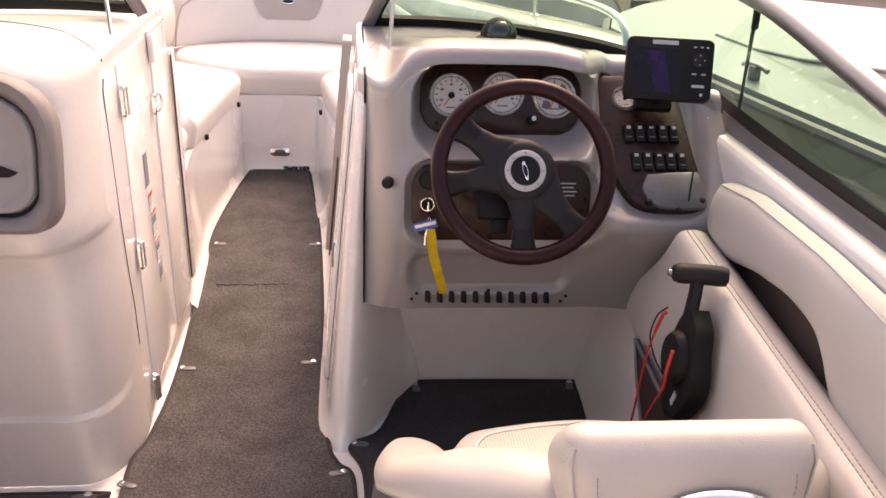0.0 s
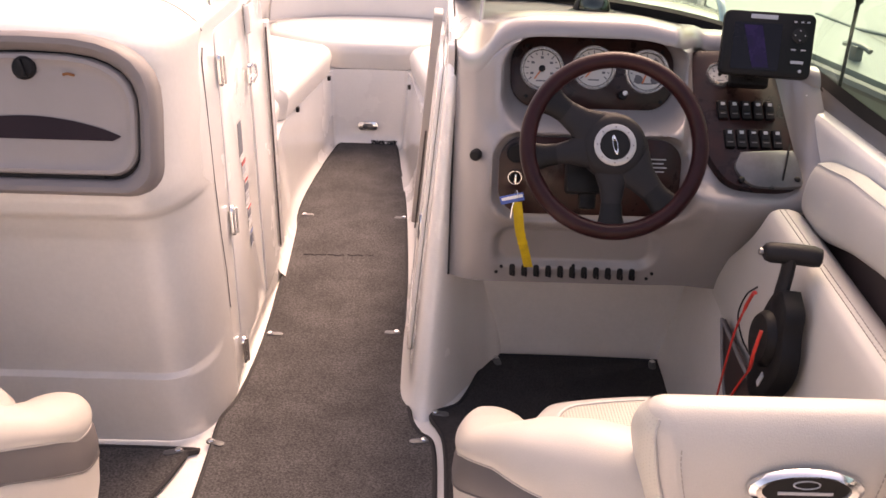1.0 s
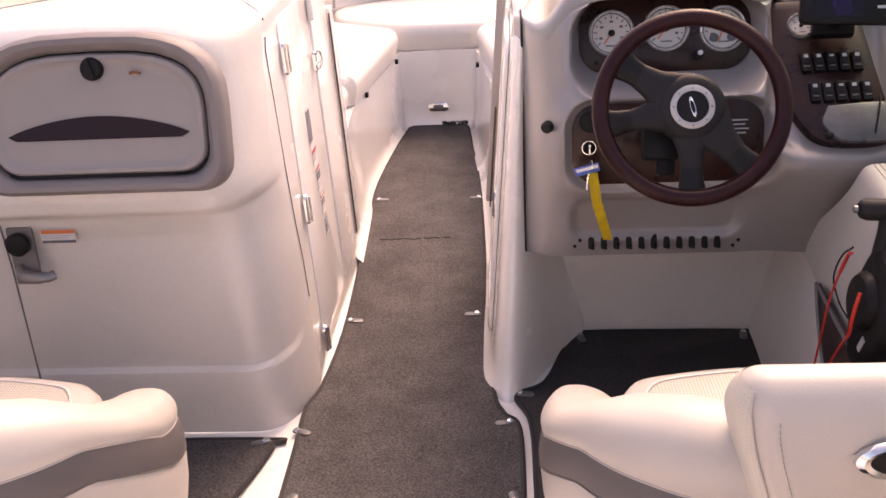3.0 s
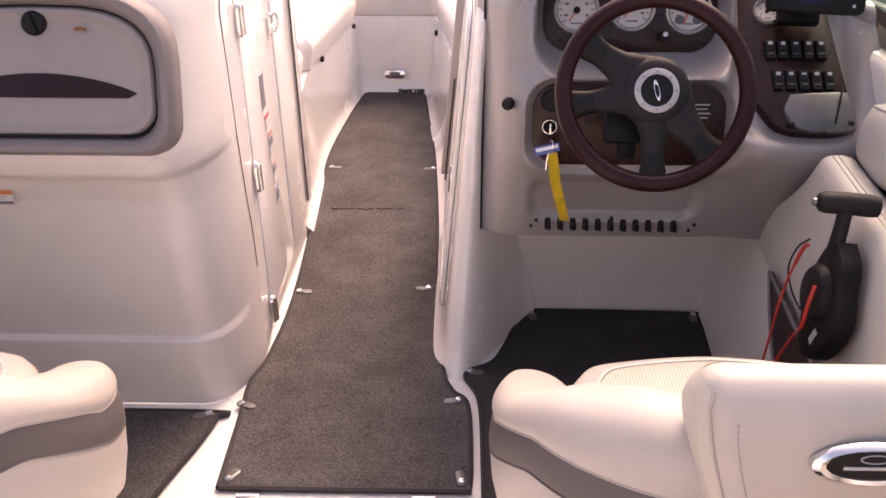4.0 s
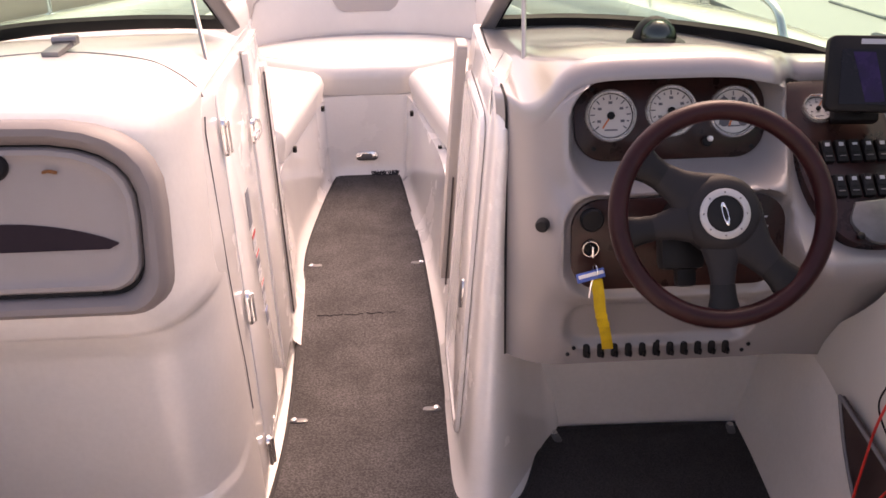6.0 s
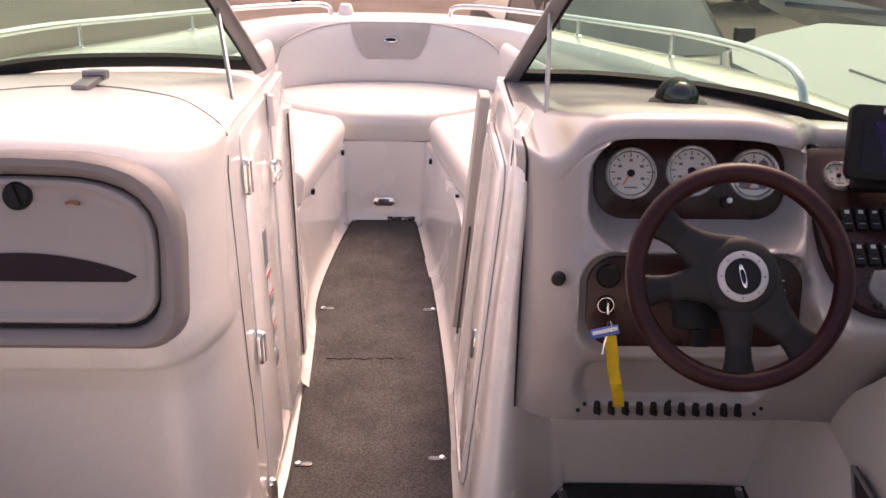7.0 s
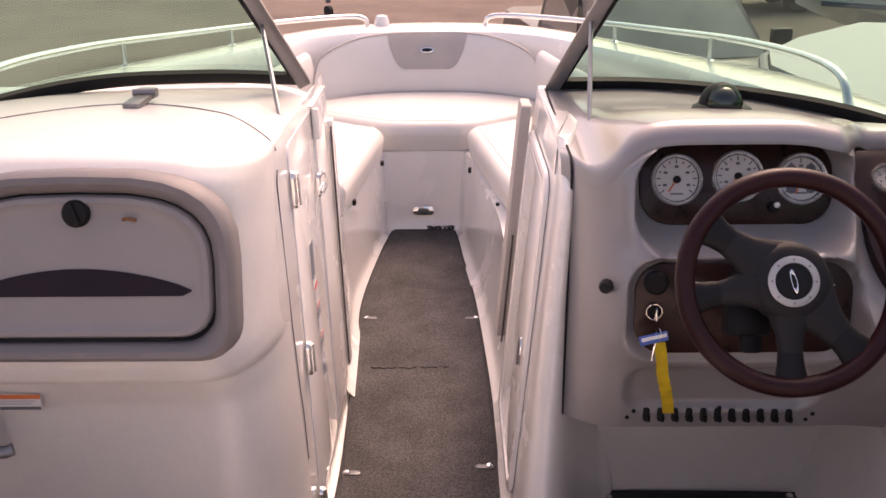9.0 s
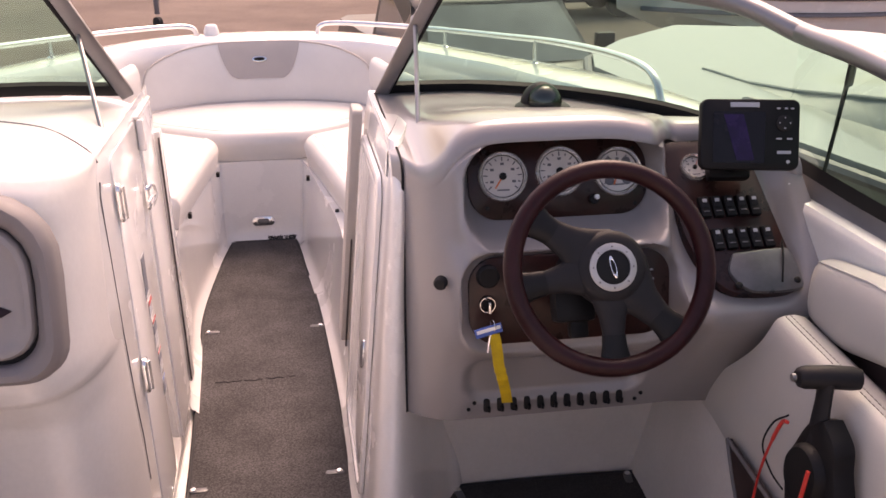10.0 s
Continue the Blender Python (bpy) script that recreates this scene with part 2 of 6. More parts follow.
def mat_outline(pts, n=6):
    c = curve([(x, y, 0) for x, y in pts], n)
    return [(p.x, p.y) for p in c]


def carpet(name, outline, mat, label):
    t = thing(name, label, "carpet", (0, 1.5, 0))
    bm = bmesh.new()
    slab(bm, outline, 0.012, pose(0, 0, -0.008), 0.004)
    part("carpet_sheet", bm, mat, t)
    bm = bmesh.new()
    loop = [(x, y, 0.001) for x, y in outline]
    tube(bm, loop + loop[:1], 0.0065, 6, False)
    part("binding", bm, BIND, t, "black bound edge")
    return t


left = mat_outline([(-0.20, 1.31), (-0.204, 1.55), (-0.208, 1.70), (-0.182, 1.82), (-0.168, 2.15), (-0.19, 2.76), (-0.205, 3.2), (-0.175, 3.65), (-0.135, 3.97)])
right = mat_outline([(0.135, 3.97), (0.168, 3.65), (0.198, 3.38), (0.224, 2.88), (0.248, 2.13), (0.27, 1.77), (0.295, 1.67), (0.335, 1.60), (0.34, 1.31)])
carpet("aisle_carpet", left + right, CARPET, "worn charcoal carpet runner snapped down along the walkway")
helm_pts = mat_outline([(0.368, 0.35), (0.367, 1.30), (0.362, 1.62), (0.328, 1.74), (0.40, 1.80), (0.45, 1.93), (0.478, 2.03), (0.52, 2.055), (0.97, 2.045), (1.0, 2.02), (0.985, 1.8), (0.96, 1.5), (0.95, 0.35)])
carpet("helm_mat", helm_pts, MATDARK, "dark charcoal mat in the helm footwell")
port_pts = mat_outline([(-0.95, 1.57), (-0.29, 1.572), (-0.262, 1.55), (-0.275, 1.47), (-0.36, 1.1), (-0.40, 0.3), (-1.0, 0.3)])
carpet("port_mat", port_pts, CARPET, "charcoal carpet mat in front of the passenger console")

# ragged carpet ends and the crease across the runner
bm = bmesh.new()
rng = random.Random(4)
for k in range(46):
    x = 0.02 + 0.115 * rng.random()
    tube(bm, curve([(x, 3.965, 0.002), (x + rng.uniform(-.012, .012), 3.98, 0.010 + .01 * rng.random()), (x + rng.uniform(-.02, .02), 3.992, 0.004)], 2), 0.0022, 4)
tagged(part("carpet_fray", bm, BIND), "frayed dark carpet threads at the runner end", "carpet", kind="stuff")
bm = bmesh.new()
for a, b in ((-0.135, -0.055), (-0.048, 0.01), (0.02, 0.075), (0.09, 0.11)):
    tube(bm, [(a + (b - a) * k / 6, 2.705 + 0.03 * (a + (b - a) * k / 6 + 0.13) + 0.006 * rng.uniform(-1, 1), 0.0042) for k in range(7)], 0.0028, 5)
tagged(part("carpet_crease", bm, BIND), "thin dark crease worn across the carpet runner", "crease", kind="structure")


def snap(x, y, turn):
    """A chrome snap stud on its small tab."""
    t = thing("carpet_snap", "small chrome snap fastener with a clear tab on the carpet edge", "fastener", (x, y, 0.004), "carpet snaps")
    m = pose(x, y, 0.004, 0, 0, turn)
    bm = bmesh.new()
    slab(bm, [(px + 0.012, py) for px, py in rounded(0.048, 0.020, 0.0095)], 0.003, m, 0.001)
    part("tab", bm, SMOKED, t, "clear plastic tab")
    bm = bmesh.new()
    lathe(bm, [(0.0085, 0.003), (0.0085, 0.006), (0.006, 0.0085), (0.002, 0.009)], 14, m)
    part("stud", bm, CHROME, t)


for x, y, a in ((-0.178, 3.07, 0), (0.205, 3.065, 180), (-0.155, 2.138, 0), (0.218, 2.165, 180), (-0.211, 1.60, -20), (0.311, 1.626, 190), (-0.185, 1.335, 60), (0.32, 1.335, 100), (0.338, 1.748, -10), (0.51, 2.03, -80), (0.96, 2.03, 260), (-0.28, 1.56, 200)):
    snap(x, y, a)

# hatch lid line aft of the runner
bm = bmesh.new()
slab(bm, rounded(0.56, 0.9, 0.04), 0.010, pose(0.07, 0.82, -0.008), 0.003)
hatch = tagged(part("floor_hatch", bm, GEL), "off-white fibreglass floor hatch with chrome hinges", "hatch")
for x in (-0.13, 0.24):
    bm = bmesh.new()
    box(bm, (0.05, 0.035, 0.006), pose(x, 1.265, 0.005), 0.002)
    tube(bm, [(x - 0.025, 1.283, 0.007), (x + 0.025, 1.283, 0.007)], 0.005, 8)
    part("hinge", bm, CHROME, hatch, "chrome hinge")


# ---- port console ----
def port_profile(s):
    """From the floor up the front, round the lip and over the top."""
    table = [(0.00, (1.615, -0.008)), (0.03, (1.606, 0.03)), (0.11, (1.602, 0.162)), (0.36, (1.560, 0.545)),
             (0.40, (1.556, 0.602)), (0.412, (1.548, 0.614)), (0.43, (1.515, 0.626)), (0.46, (1.486, 0.645)), (0.50, (1.472, 0.68)), (0.52, (1.474, 0.70)), (0.66, (1.535, 0.945)),
             (0.69, (1.550, 0.968)), (0.72, (1.580, 0.985)), (0.76, (1.64, 0.992)), (1.0, (2.44, 0.962))]
    for (a, p), (b, q) in zip(table, table[1:]):
        if s <= b:
            f = (s - a) / (b - a)
            return p[0] + (q[0] - p[0]) * f, p[1] + (q[1] - p[1]) * f
    return table[-1][1]


def smooth_profile(fn, s, w=0.006):
    ys = [fn(min(max(s + k * w, 0), 1)) for k in (-1, -0.5, 0, 0.5, 1)]
    return sum(y for y, _ in ys) / 5, sum(z for _, z in ys) / 5


PX0, PX1 = -1.24, -0.192


def port_surface(u, v):
    y, z = smooth_profile(port_profile, v)
    side = PX1 - 0.024 * z
    x = PX0 + (side - PX0) * (1 - (1 - u) ** 1.6)
    r = 0.135
    d = max(0.0, (x - (side - r)) / r)
    bulge = 1 - math.sqrt(max(0.0, 1 - d ** 2.6))
    front = 1 - smooth01(1.7, 2.2, y)
    top = smooth01(0.80, 0.97, z)
    y += 0.24 * bulge * front
    # the front panel lies a little deeper than the kick board and the corner column
    lx, lz = x + 0.19 * bulge - (side + 0.165 - 0.11), 0.178 + 0.11 - z
    edge_in = (math.hypot(max(lx, 0), max(lz, 0)) + min(max(lx, lz), 0)) - 0.11
    y += 0.018 * smooth01(0.004, -0.012, edge_in) * (1 - smooth01(0.54, 0.60, z))
    crown = 0.035 * math.cos(min(max((x + 0.56) / 0.42, -1.2), 1.2) * math.pi / 2.4) * smooth01(0.9, 1.0, z) * (1 - smooth01(2.02, 2.40, y))
    z += crown - 0.035 * top * d ** 2.2 - 0.03 * smooth01(2.0, 2.42, y) * 0
    y += 0.07 * abs((x + 0.5) / 0.75) ** 2.2 * front * smooth01(0.7, 1.0, z)
    if y > 1.9:
        y = 1.9 + (y - 1.9) * (1 + 0.02)
    return Vector((x, y, z))


bm = bmesh.new()
rows = grid(bm, 60, 150, port_surface)
edge = [r[-1].co.copy() for r in rows]
PORT_PTS = [v.co.copy() for r in rows[100:] for v in r]
port_console = tagged(part("port_console", bm, LINER), "off-white moulded fibreglass passenger console", "console", kind="structure")
# side face of the console along the walkway
bm = bmesh.new()


def port_side(u, v):
    k = min(int(v * 150), 150)
    e = edge[k]
    z = e.z
    if e.y > 2.0:
        pass
    return Vector((e.x + 0.003 * math.sin(math.pi * u), e.y + (2.53 - e.y) * u, z))


grid(bm, 20, 150, port_side)
tagged(part("port_console_side", bm, GEL), "white gelcoat side of the passenger console", "console", kind="structure")


def side_x(z):
    return PX1 - 0.024 * z


def side_frame(y, z, off=0.002):
    """A pose on the console's walkway side: its x runs forward, its y up, its z towards the walkway."""
    m = Matrix(((0, -0.024, 1), (1, 0, 0), (0, 1, 0.024))).to_4x4()
    m.translation = (side_x(z) + off, y, z)
    return m


# head door in the console's side
door = thing("door_1", "white fibreglass compartment door in the console side", "door", (-0.19, 2.09, 0.05), kind="structure")
bm = bmesh.new()
slab(bm, rounded(0.345, 0.885, 0.03, 6), 0.004, side_frame(2.095, 0.50, 0.0), 0.003)
part("door_panel", bm, GEL, door)
bm = bmesh.new()
tube(bm, [side_frame(y, z, 0.001).translation for y, z in ((1.842, 0.25), (1.838, 0.36), (1.822, 0.46), (1.808, 0.62), (1.80, 0.84), (1.80, 0.90), (1.815, 0.925))], 0.0014, 6, False)
tube(bm, [side_frame(y, z, 0.001).translation for y, z in ((2.272, 0.93), (2.273, 0.60), (2.272, 0.06))], 0.0014, 6, False)
part("door_gap", bm, ALUD, door, "thin dark seam round the door")
for y, z in ((1.914, 0.082), (1.921, 0.459), (1.932, 0.847)):
    bm = bmesh.new()
    m = side_frame(y, z, 0.006)
    slab(bm, rounded(0.030, 0.082, 0.014, 5), 0.009, m, 0.004)
    tube(bm, [m @ Vector((0.002, -0.034, 0.010)), m @ Vector((0.002, 0.034, 0.010))], 0.006, 10)
    hinge = part("hinge", bm, CHROME, door, "chrome oval hinge")
    bm = bmesh.new()
    for k in (-0.024, 0.024):
        lathe(bm, [(0.0035, 0.009), (0.002, 0.0105)], 8, m @ pose(-0.009, k, 0))
    part("screw", bm, ALUD, hinge)
bm = bmesh.new()
m = side_frame(2.257, 0.755, 0.008)
slab(bm, rounded(0.026, 0.06, 0.01), 0.007, m, 0.002)
tube(bm, curve([m @ Vector((0.0, 0.02, 0.006)), m @ Vector((0.012, 0.028, 0.016)), m @ Vector((0.016, 0.0, 0.020)), m @ Vector((0.008, -0.024, 0.010))], 4), 0.004, 8)
tube(bm, [m @ Vector((-0.03, -0.003, 0.008)), m @ Vector((0.018, -0.003, 0.010))], 0.003, 6)
part("latch", bm, CHROME, door, "chrome twist latch")


def label_sheet(t, m, w, h, rows_spec):
    """A sticker with coloured bars on it: rows of (height from top, bar height, length, material)."""
    bm = bmesh.new()
    slab(bm, rounded(w, h, 0.003, 2), 0.0008, m)
    sheet = part("sheet", bm, PAPER, t, smooth=False)
    for top, bh, wl, mt in rows_spec:
        bm = bmesh.new()
        box(bm, (w * wl, bh, 0.0008), m @ pose(-(w * (1 - wl)) / 2 + 0.002, h / 2 - top - bh / 2, 0.0012))
        part("print", bm, mt, sheet, smooth=False)


stick = ((2.10, 0.62, 0.046, 0.10, [(0.004, 0.088, 0.9, STICK)]), (2.115, 0.535, 0.05, 0.045, [(0.003, 0.010, 0.95, REDP), (0.018, 0.003, 0.8, PRINTG), (0.025, 0.003, 0.7, PRINTG), (0.032, 0.003, 0.75, PRINTG)]),
         (2.13, 0.463, 0.05, 0.075, [(0.003, 0.006, 0.95, REDP), (0.015, 0.022, 0.9, STICK), (0.046, 0.004, 0.8, PRINTG), (0.056, 0.004, 0.7, PRINTG)]),
         (2.14, 0.385, 0.045, 0.06, [(0.003, 0.004, 0.95, REDP), (0.014, 0.018, 0.85, STICK), (0.04, 0.003, 0.8, PRINTG)]), (2.145, 0.315, 0.04, 0.05, [(0.002, 0.004, 0.9, BLUEP), (0.012, 0.03, 0.8, STICK)]))
for y, z, w, h, spec in stick:
    t = thing("warning_sticker", "small printed warning sticker on the white door", "sticker", (-0.19, y, z), "door stickers")
    label_sheet(t, side_frame(y, z, 0.0046), w, h, spec)

# fold-away walkway door hinged by a long piano hinge
bow_door = thing("walkway_door", "white fold-away walkway door with a long dark piano hinge", "door", (-0.2, 2.42, 0.05))
bm = bmesh.new()
slab(bm, rounded(0.23, 0.87, 0.02), 0.008, side_frame(2.405, 0.50, 0.0), 0.003)
part("panel", bm, GEL, bow_door)
bm = bmesh.new()
m = side_frame(2.53, 0.475, 0.014)
for k in range(88):
    box(bm, (0.010, 0.0068, 0.004), m @ pose(0, -0.352 + k * 0.0081, 0))
part("piano_hinge", bm, HINGEB, bow_door, "dark piano hinge")
bm = bmesh.new()
box(bm, (0.05, 0.74, 0.02), side_frame(2.565, 0.475, 0.006), 0.004)
part("stile", bm, GEL, bow_door)
bm = bmesh.new()
m = side_frame(2.285, 0.90, 0.012)
box(bm, (0.018, 0.075, 0.016), m, 0.003)
box(bm, (0.034, 0.24, 0.008), pose(-0.222, 2.395, 0.942), 0.002)
part("top_cap", bm, GEL, bow_door)

# glove box: bezel, lid, recess handle, lock
gl = thing("glove_box", "grey-mauve plastic glove box lid in a thick arched bezel", "glove box", (-0.49, 1.5, 0.7))
SL = math.atan2(0.25, 1.0)


def glove_frame(off):
    n = Vector((0, -math.cos(SL), math.sin(SL)))
    m = frame_at(Vector((-0.49, 1.500, 0.846)) + n * off, n)
    return m


def arch(w, top, bottom, side_top, n=14):
    """A D-shape: flat bottom with round corners, flattened arch above."""
    h = w / 2
    out = []
    r = 0.05 * w / 0.53 + 0.012
    for k in range(7):
        a = radians(-90 + 90 * k / 6)
        out.append((h - r + r * math.cos(a), bottom + r + r * math.sin(a)))
    for k in range(n + 1):
        a = math.pi * k / n
        e = 0.62
        c, s = math.cos(a), math.sin(a)
        out.append((h * math.copysign(abs(c) ** e, c), side_top + (top - side_top) * abs(s) ** 0.78))
    for k in range(7):
        a = radians(180 + 90 * k / 6)
        out.append((-h + r + r * math.cos(a), bottom + r + r * math.sin(a)))
    return out


def loft_frame(bm, outer, inner, levels, m):
    """A hollow frame: levels of (share from outer to inner, height)."""
    rings = [[m @ Vector((a[0] + (b[0] - a[0]) * f, a[1] + (b[1] - a[1]) * f, z)) for a, b in zip(outer, inner)] for f, z in levels]
    loft(bm, rings, False)


outer, inner = arch(0.519, 0.170, -0.151, 0.02), arch(0.445, 0.132, -0.118, 0.01)
bm = bmesh.new()
loft_frame(bm, outer, inner, [(-0.02, -0.03), (0, 0.0), (0.08, 0.016), (0.3, 0.026), (0.6, 0.026), (0.85, 0.018), (1, 0.004), (1.02, -0.02)], glove_frame(0.004))
part("bezel", bm, BEZEL, gl)
bm = bmesh.new()
slab(bm, arch(0.45, 0.133, -0.120, 0.01), 0.004, glove_frame(-0.004))
part("gap", bm, CAVITY, gl, "dark gap round the lid")
bm = bmesh.new()
lo, li = arch(0.439, 0.129, -0.110, 0.010), arch(0.36, 0.09, -0.075, 0.0)
loft_frame(bm, lo, li, [(0, 0.0), (0.02, 0.012), (0.12, 0.017), (0.32, 0.018), (0.5, 0.013), (0.7, 0.011), (1.0, 0.011)], glove_frame(0.0))
slab(bm, li, 0.0112, glove_frame(0.0))
lid = part("lid", bm, LID, gl)
bm = bmesh.new()
slot = [(-0.185, -0.032)] + [(-0.185 + 0.37 * k / 16, -0.030 + 0.036 * math.sin(math.pi * k / 16) ** 0.8) for k in range(17)] + [(0.185, -0.032), (0.17, -0.040), (-0.17, -0.040)]
slab(bm, slot, 0.0135, glove_frame(0.0))
part("pull_recess", bm, DARKPLUM, lid, "dark plum finger recess")
bm = bmesh.new()
lathe(bm, [(0.023, 0.008), (0.023, 0.018), (0.019, 0.023), (0.008, 0.024)], 24, glove_frame(0.0) @ pose(0.002, 0.098, 0))
knob = part("lock_knob", bm, BLACK, lid, "black twist lock knob")
bm = bmesh.new()
box(bm, (0.009, 0.036, 0.010), glove_frame(0.026) @ pose(0.002, 0.098, 0, 0, 0, 20), 0.003)
part("grip", bm, BLACK, knob)
bm = bmesh.new()
tube(bm, curve([glove_frame(0.017) @ Vector(p) for p in ((0.078, 0.087, 0), (0.088, 0.089, 0.001), (0.1, 0.086, 0))], 4), 0.003, 6)
part("rust_mark", bm, RUST, lid, "small rusty scratch")
bm = bmesh.new()
box(bm, (0.36, 0.008, 0.008), glove_frame(0.004) @ pose(-0.03, -0.113, 0), 0.002)
part("hinge_line", bm, CAVITY, gl, "dark hinge gap under the lid")

# front door of the console with a lift latch
front_door = thing("door_2", "off-white console front door with a grey lift latch", "door", (-0.8, 1.56, 0.0), kind="structure")
bm = bmesh.new()
tube(bm, [(-0.815, 1.573, 0.06), (-0.805, 1.57, 0.2), (-0.787, 1.552, 0.50), (-0.785, 1.545, 0.60)], 0.0022, 6)
part("door_gap", bm, ALUD, front_door, "dark vertical seam")
bm = bmesh.new()
box(bm, (0.058, 0.012, 0.135), pose(-0.752, 1.554, 0.522, -4), 0.005)
plate = part("latch_plate", bm, ALUD, front_door, "grey latch plate")
bm = bmesh.new()
lathe(bm, [(0.026, 0), (0.026, 0.014), (0.020, 0.018), (0.008, 0.018)], 20, frame_at((-0.75, 1.541, 0.558), (0, -1, 0.05)))
part("latch_knob", bm, BLACK, plate)
bm = bmesh.new()
tube(bm, curve([(-0.765, 1.54, 0.498), (-0.74, 1.515, 0.492), (-0.69, 1.508, 0.490), (-0.672, 1.513, 0.494)], 5), 0.012, 10, flat=0.6)
part("latch_lever", bm, ALU, plate, "metal lift lever")
t = thing("warning_label", "white warning label with an orange band and grey print", "sticker", (-0.68, 1.55, 0.55))
label_sheet(t, frame_at((-0.666, 1.556, 0.566), (0, -1, 0.1)), 0.078, 0.032, [(0.001, 0.009, 0.97, ORANGE), (0.013, 0.0025, 0.85, PRINTG), (0.018, 0.0025, 0.75, PRINTG), (0.025, 0.006, 0.97, PRINT)])

# thin raised seam over the console top


def on_top(points, x, y):
    """The height of a moulded top at (x, y), by its nearest points."""
    near = sorted(points, key=lambda p: (p.x - x) ** 2 + (p.y - y) ** 2)[:3]
    return sum(p.z for p in near) / 3


bm = bmesh.new()
seam = curve([(-0.90, 1.80, 0), (-0.80, 1.90, 0), (-0.66, 2.0, 0), (-0.52, 2.03, 0), (-0.36, 1.965, 0), (-0.265, 1.88, 0), (-0.214, 1.82, 0)], 8)
tube(bm, [(p.x, p.y, on_top(PORT_PTS, p.x, p.y)) for p in seam], 0.0022, 6)
tagged(part("dash_seam", bm, ALUD), "thin grey moulding seam across the console top", "trim", kind="structure")

# ---- bow liner, bench and cushions ----
def path_at(path, u):
    n = len(path) - 1
    k = min(int(u * n), n - 1)
    f = u * n - k
    return path[k].lerp(path[k + 1], f)


low = curve([(-0.188, 2.53, 0), (-0.205, 2.9, 0), (-0.225, 3.2, 0), (-0.195, 3.62, 0), (-0.165, 3.9, 0), (-0.12, 3.985, 0), (0.12, 3.985, 0), (0.165, 3.9, 0), (0.185, 3.62, 0), (0.222, 3.2, 0), (0.245, 2.8, 0), (0.265, 2.4, 0)], 8)
high = curve([(-0.215, 2.53, 0), (-0.245, 2.9, 0), (-0.258, 3.2, 0), (-0.215, 3.62, 0), (-0.175, 3.95, 0), (-0.13, 4.02, 0), (0.14, 4.025, 0), (0.192, 3.96, 0), (0.235, 3.62, 0), (0.285, 3.2, 0), (0.295, 2.8, 0), (0.30, 2.4, 0)], 8)
bm = bmesh.new()


def liner(u, v):
    a, b = path_at(low, u), path_at(high, u)
    f = v ** 0.6
    flare = 0.03 * (1 - min(v / 0.12, 1)) ** 2
    p = a.lerp(b, f)
    c = Vector((0.02, 2.9, 0)) - p
    c.z = 0
    c = c.normalized() if p.y > 3.9 else Vector((-math.copysign(1, p.x), 0, 0))
    return Vector((p.x + c.x * flare, p.y + c.y * flare, -0.006 + 0.352 * v))


grid(bm, 88, 14, liner)
tagged(part("bow_liner", bm, GEL), "white gelcoat footwell liner of the bow", "liner", kind="structure")
bm = bmesh.new()
inner_top = [(p.x, p.y) for p in high]
vs_in = [bm.verts.new((x, y, 0.345)) for x, y in inner_top]
hull = curve([(-1.12, 2.53, 0), (-1.05, 3.2, 0), (-0.88, 3.9, 0), (-0.66, 4.6, 0), (-0.3, 5.0, 0), (0.0, 5.1, 0), (0.3, 5.0, 0), (0.66, 4.6, 0), (0.88, 3.9, 0), (1.05, 3.2, 0), (1.10, 2.8, 0), (1.12, 2.4, 0)], 8)
vs_out = [bm.verts.new((p.x, p.y, 0.345)) for p in hull]
for k in range(len(vs_in) - 1):
    bm.faces.new((vs_in[k], vs_in[k + 1], vs_out[k + 1], vs_out[k]))
tagged(part("bow_bench", bm, GEL), "white gelcoat bench base round the bow", "bench", kind="structure")


def inset(outline, d):
    """The outline drawn in by d along its own normals."""
    n, out = len(outline), []
    area = sum(outline[k][0] * outline[(k + 1) % n][1] - outline[(k + 1) % n][0] * outline[k][1] for k in range(n))
    turn = 1 if area > 0 else -1
    for k, (x, y) in enumerate(outline):
        (ax, ay), (cx, cy) = outline[k - 2], outline[(k + 2) % n]
        dx, dy = cx - ax, cy - ay
        w = max(math.hypot(dx, dy), 1e-6)
        out.append((x - dy / w * d * turn, y + dx / w * d * turn))
    return out


def cushion(name, outline, z0, h, mat, label, soft=0.05):
    """A stuffed pad: rounded shoulders, a slightly crowned top, a stitched seam inside its edge."""
    t = thing(name, label, "cushion", (outline[0][0], outline[0][1], z0))
    bm = bmesh.new()
    rings = [[(x, y, z0) for x, y in inset(outline, 0.014)]]
    for k in range(9):
        a = math.pi / 2 * k / 8
        rings.append([(x, y, z0 + h - soft + soft * math.sin(a)) for x, y in inset(outline, soft * 0.8 * (1 - math.cos(a)))])
    for d, dz in ((soft * 1.25, 0.004),):
        rings.append([(x, y, z0 + h + dz) for x, y in inset(outline, d)])
    loft(bm, rings)
    part("pad", bm, mat, t)
    bm = bmesh.new()
    seam = inset(outline, soft * 0.95)
    tube(bm, [(x, y, z0 + h + 0.001) for x, y in seam + seam[:1]], 0.0022, 6, False)
    part("piping", bm, PIPING, t, "cream piping seam")
    return t


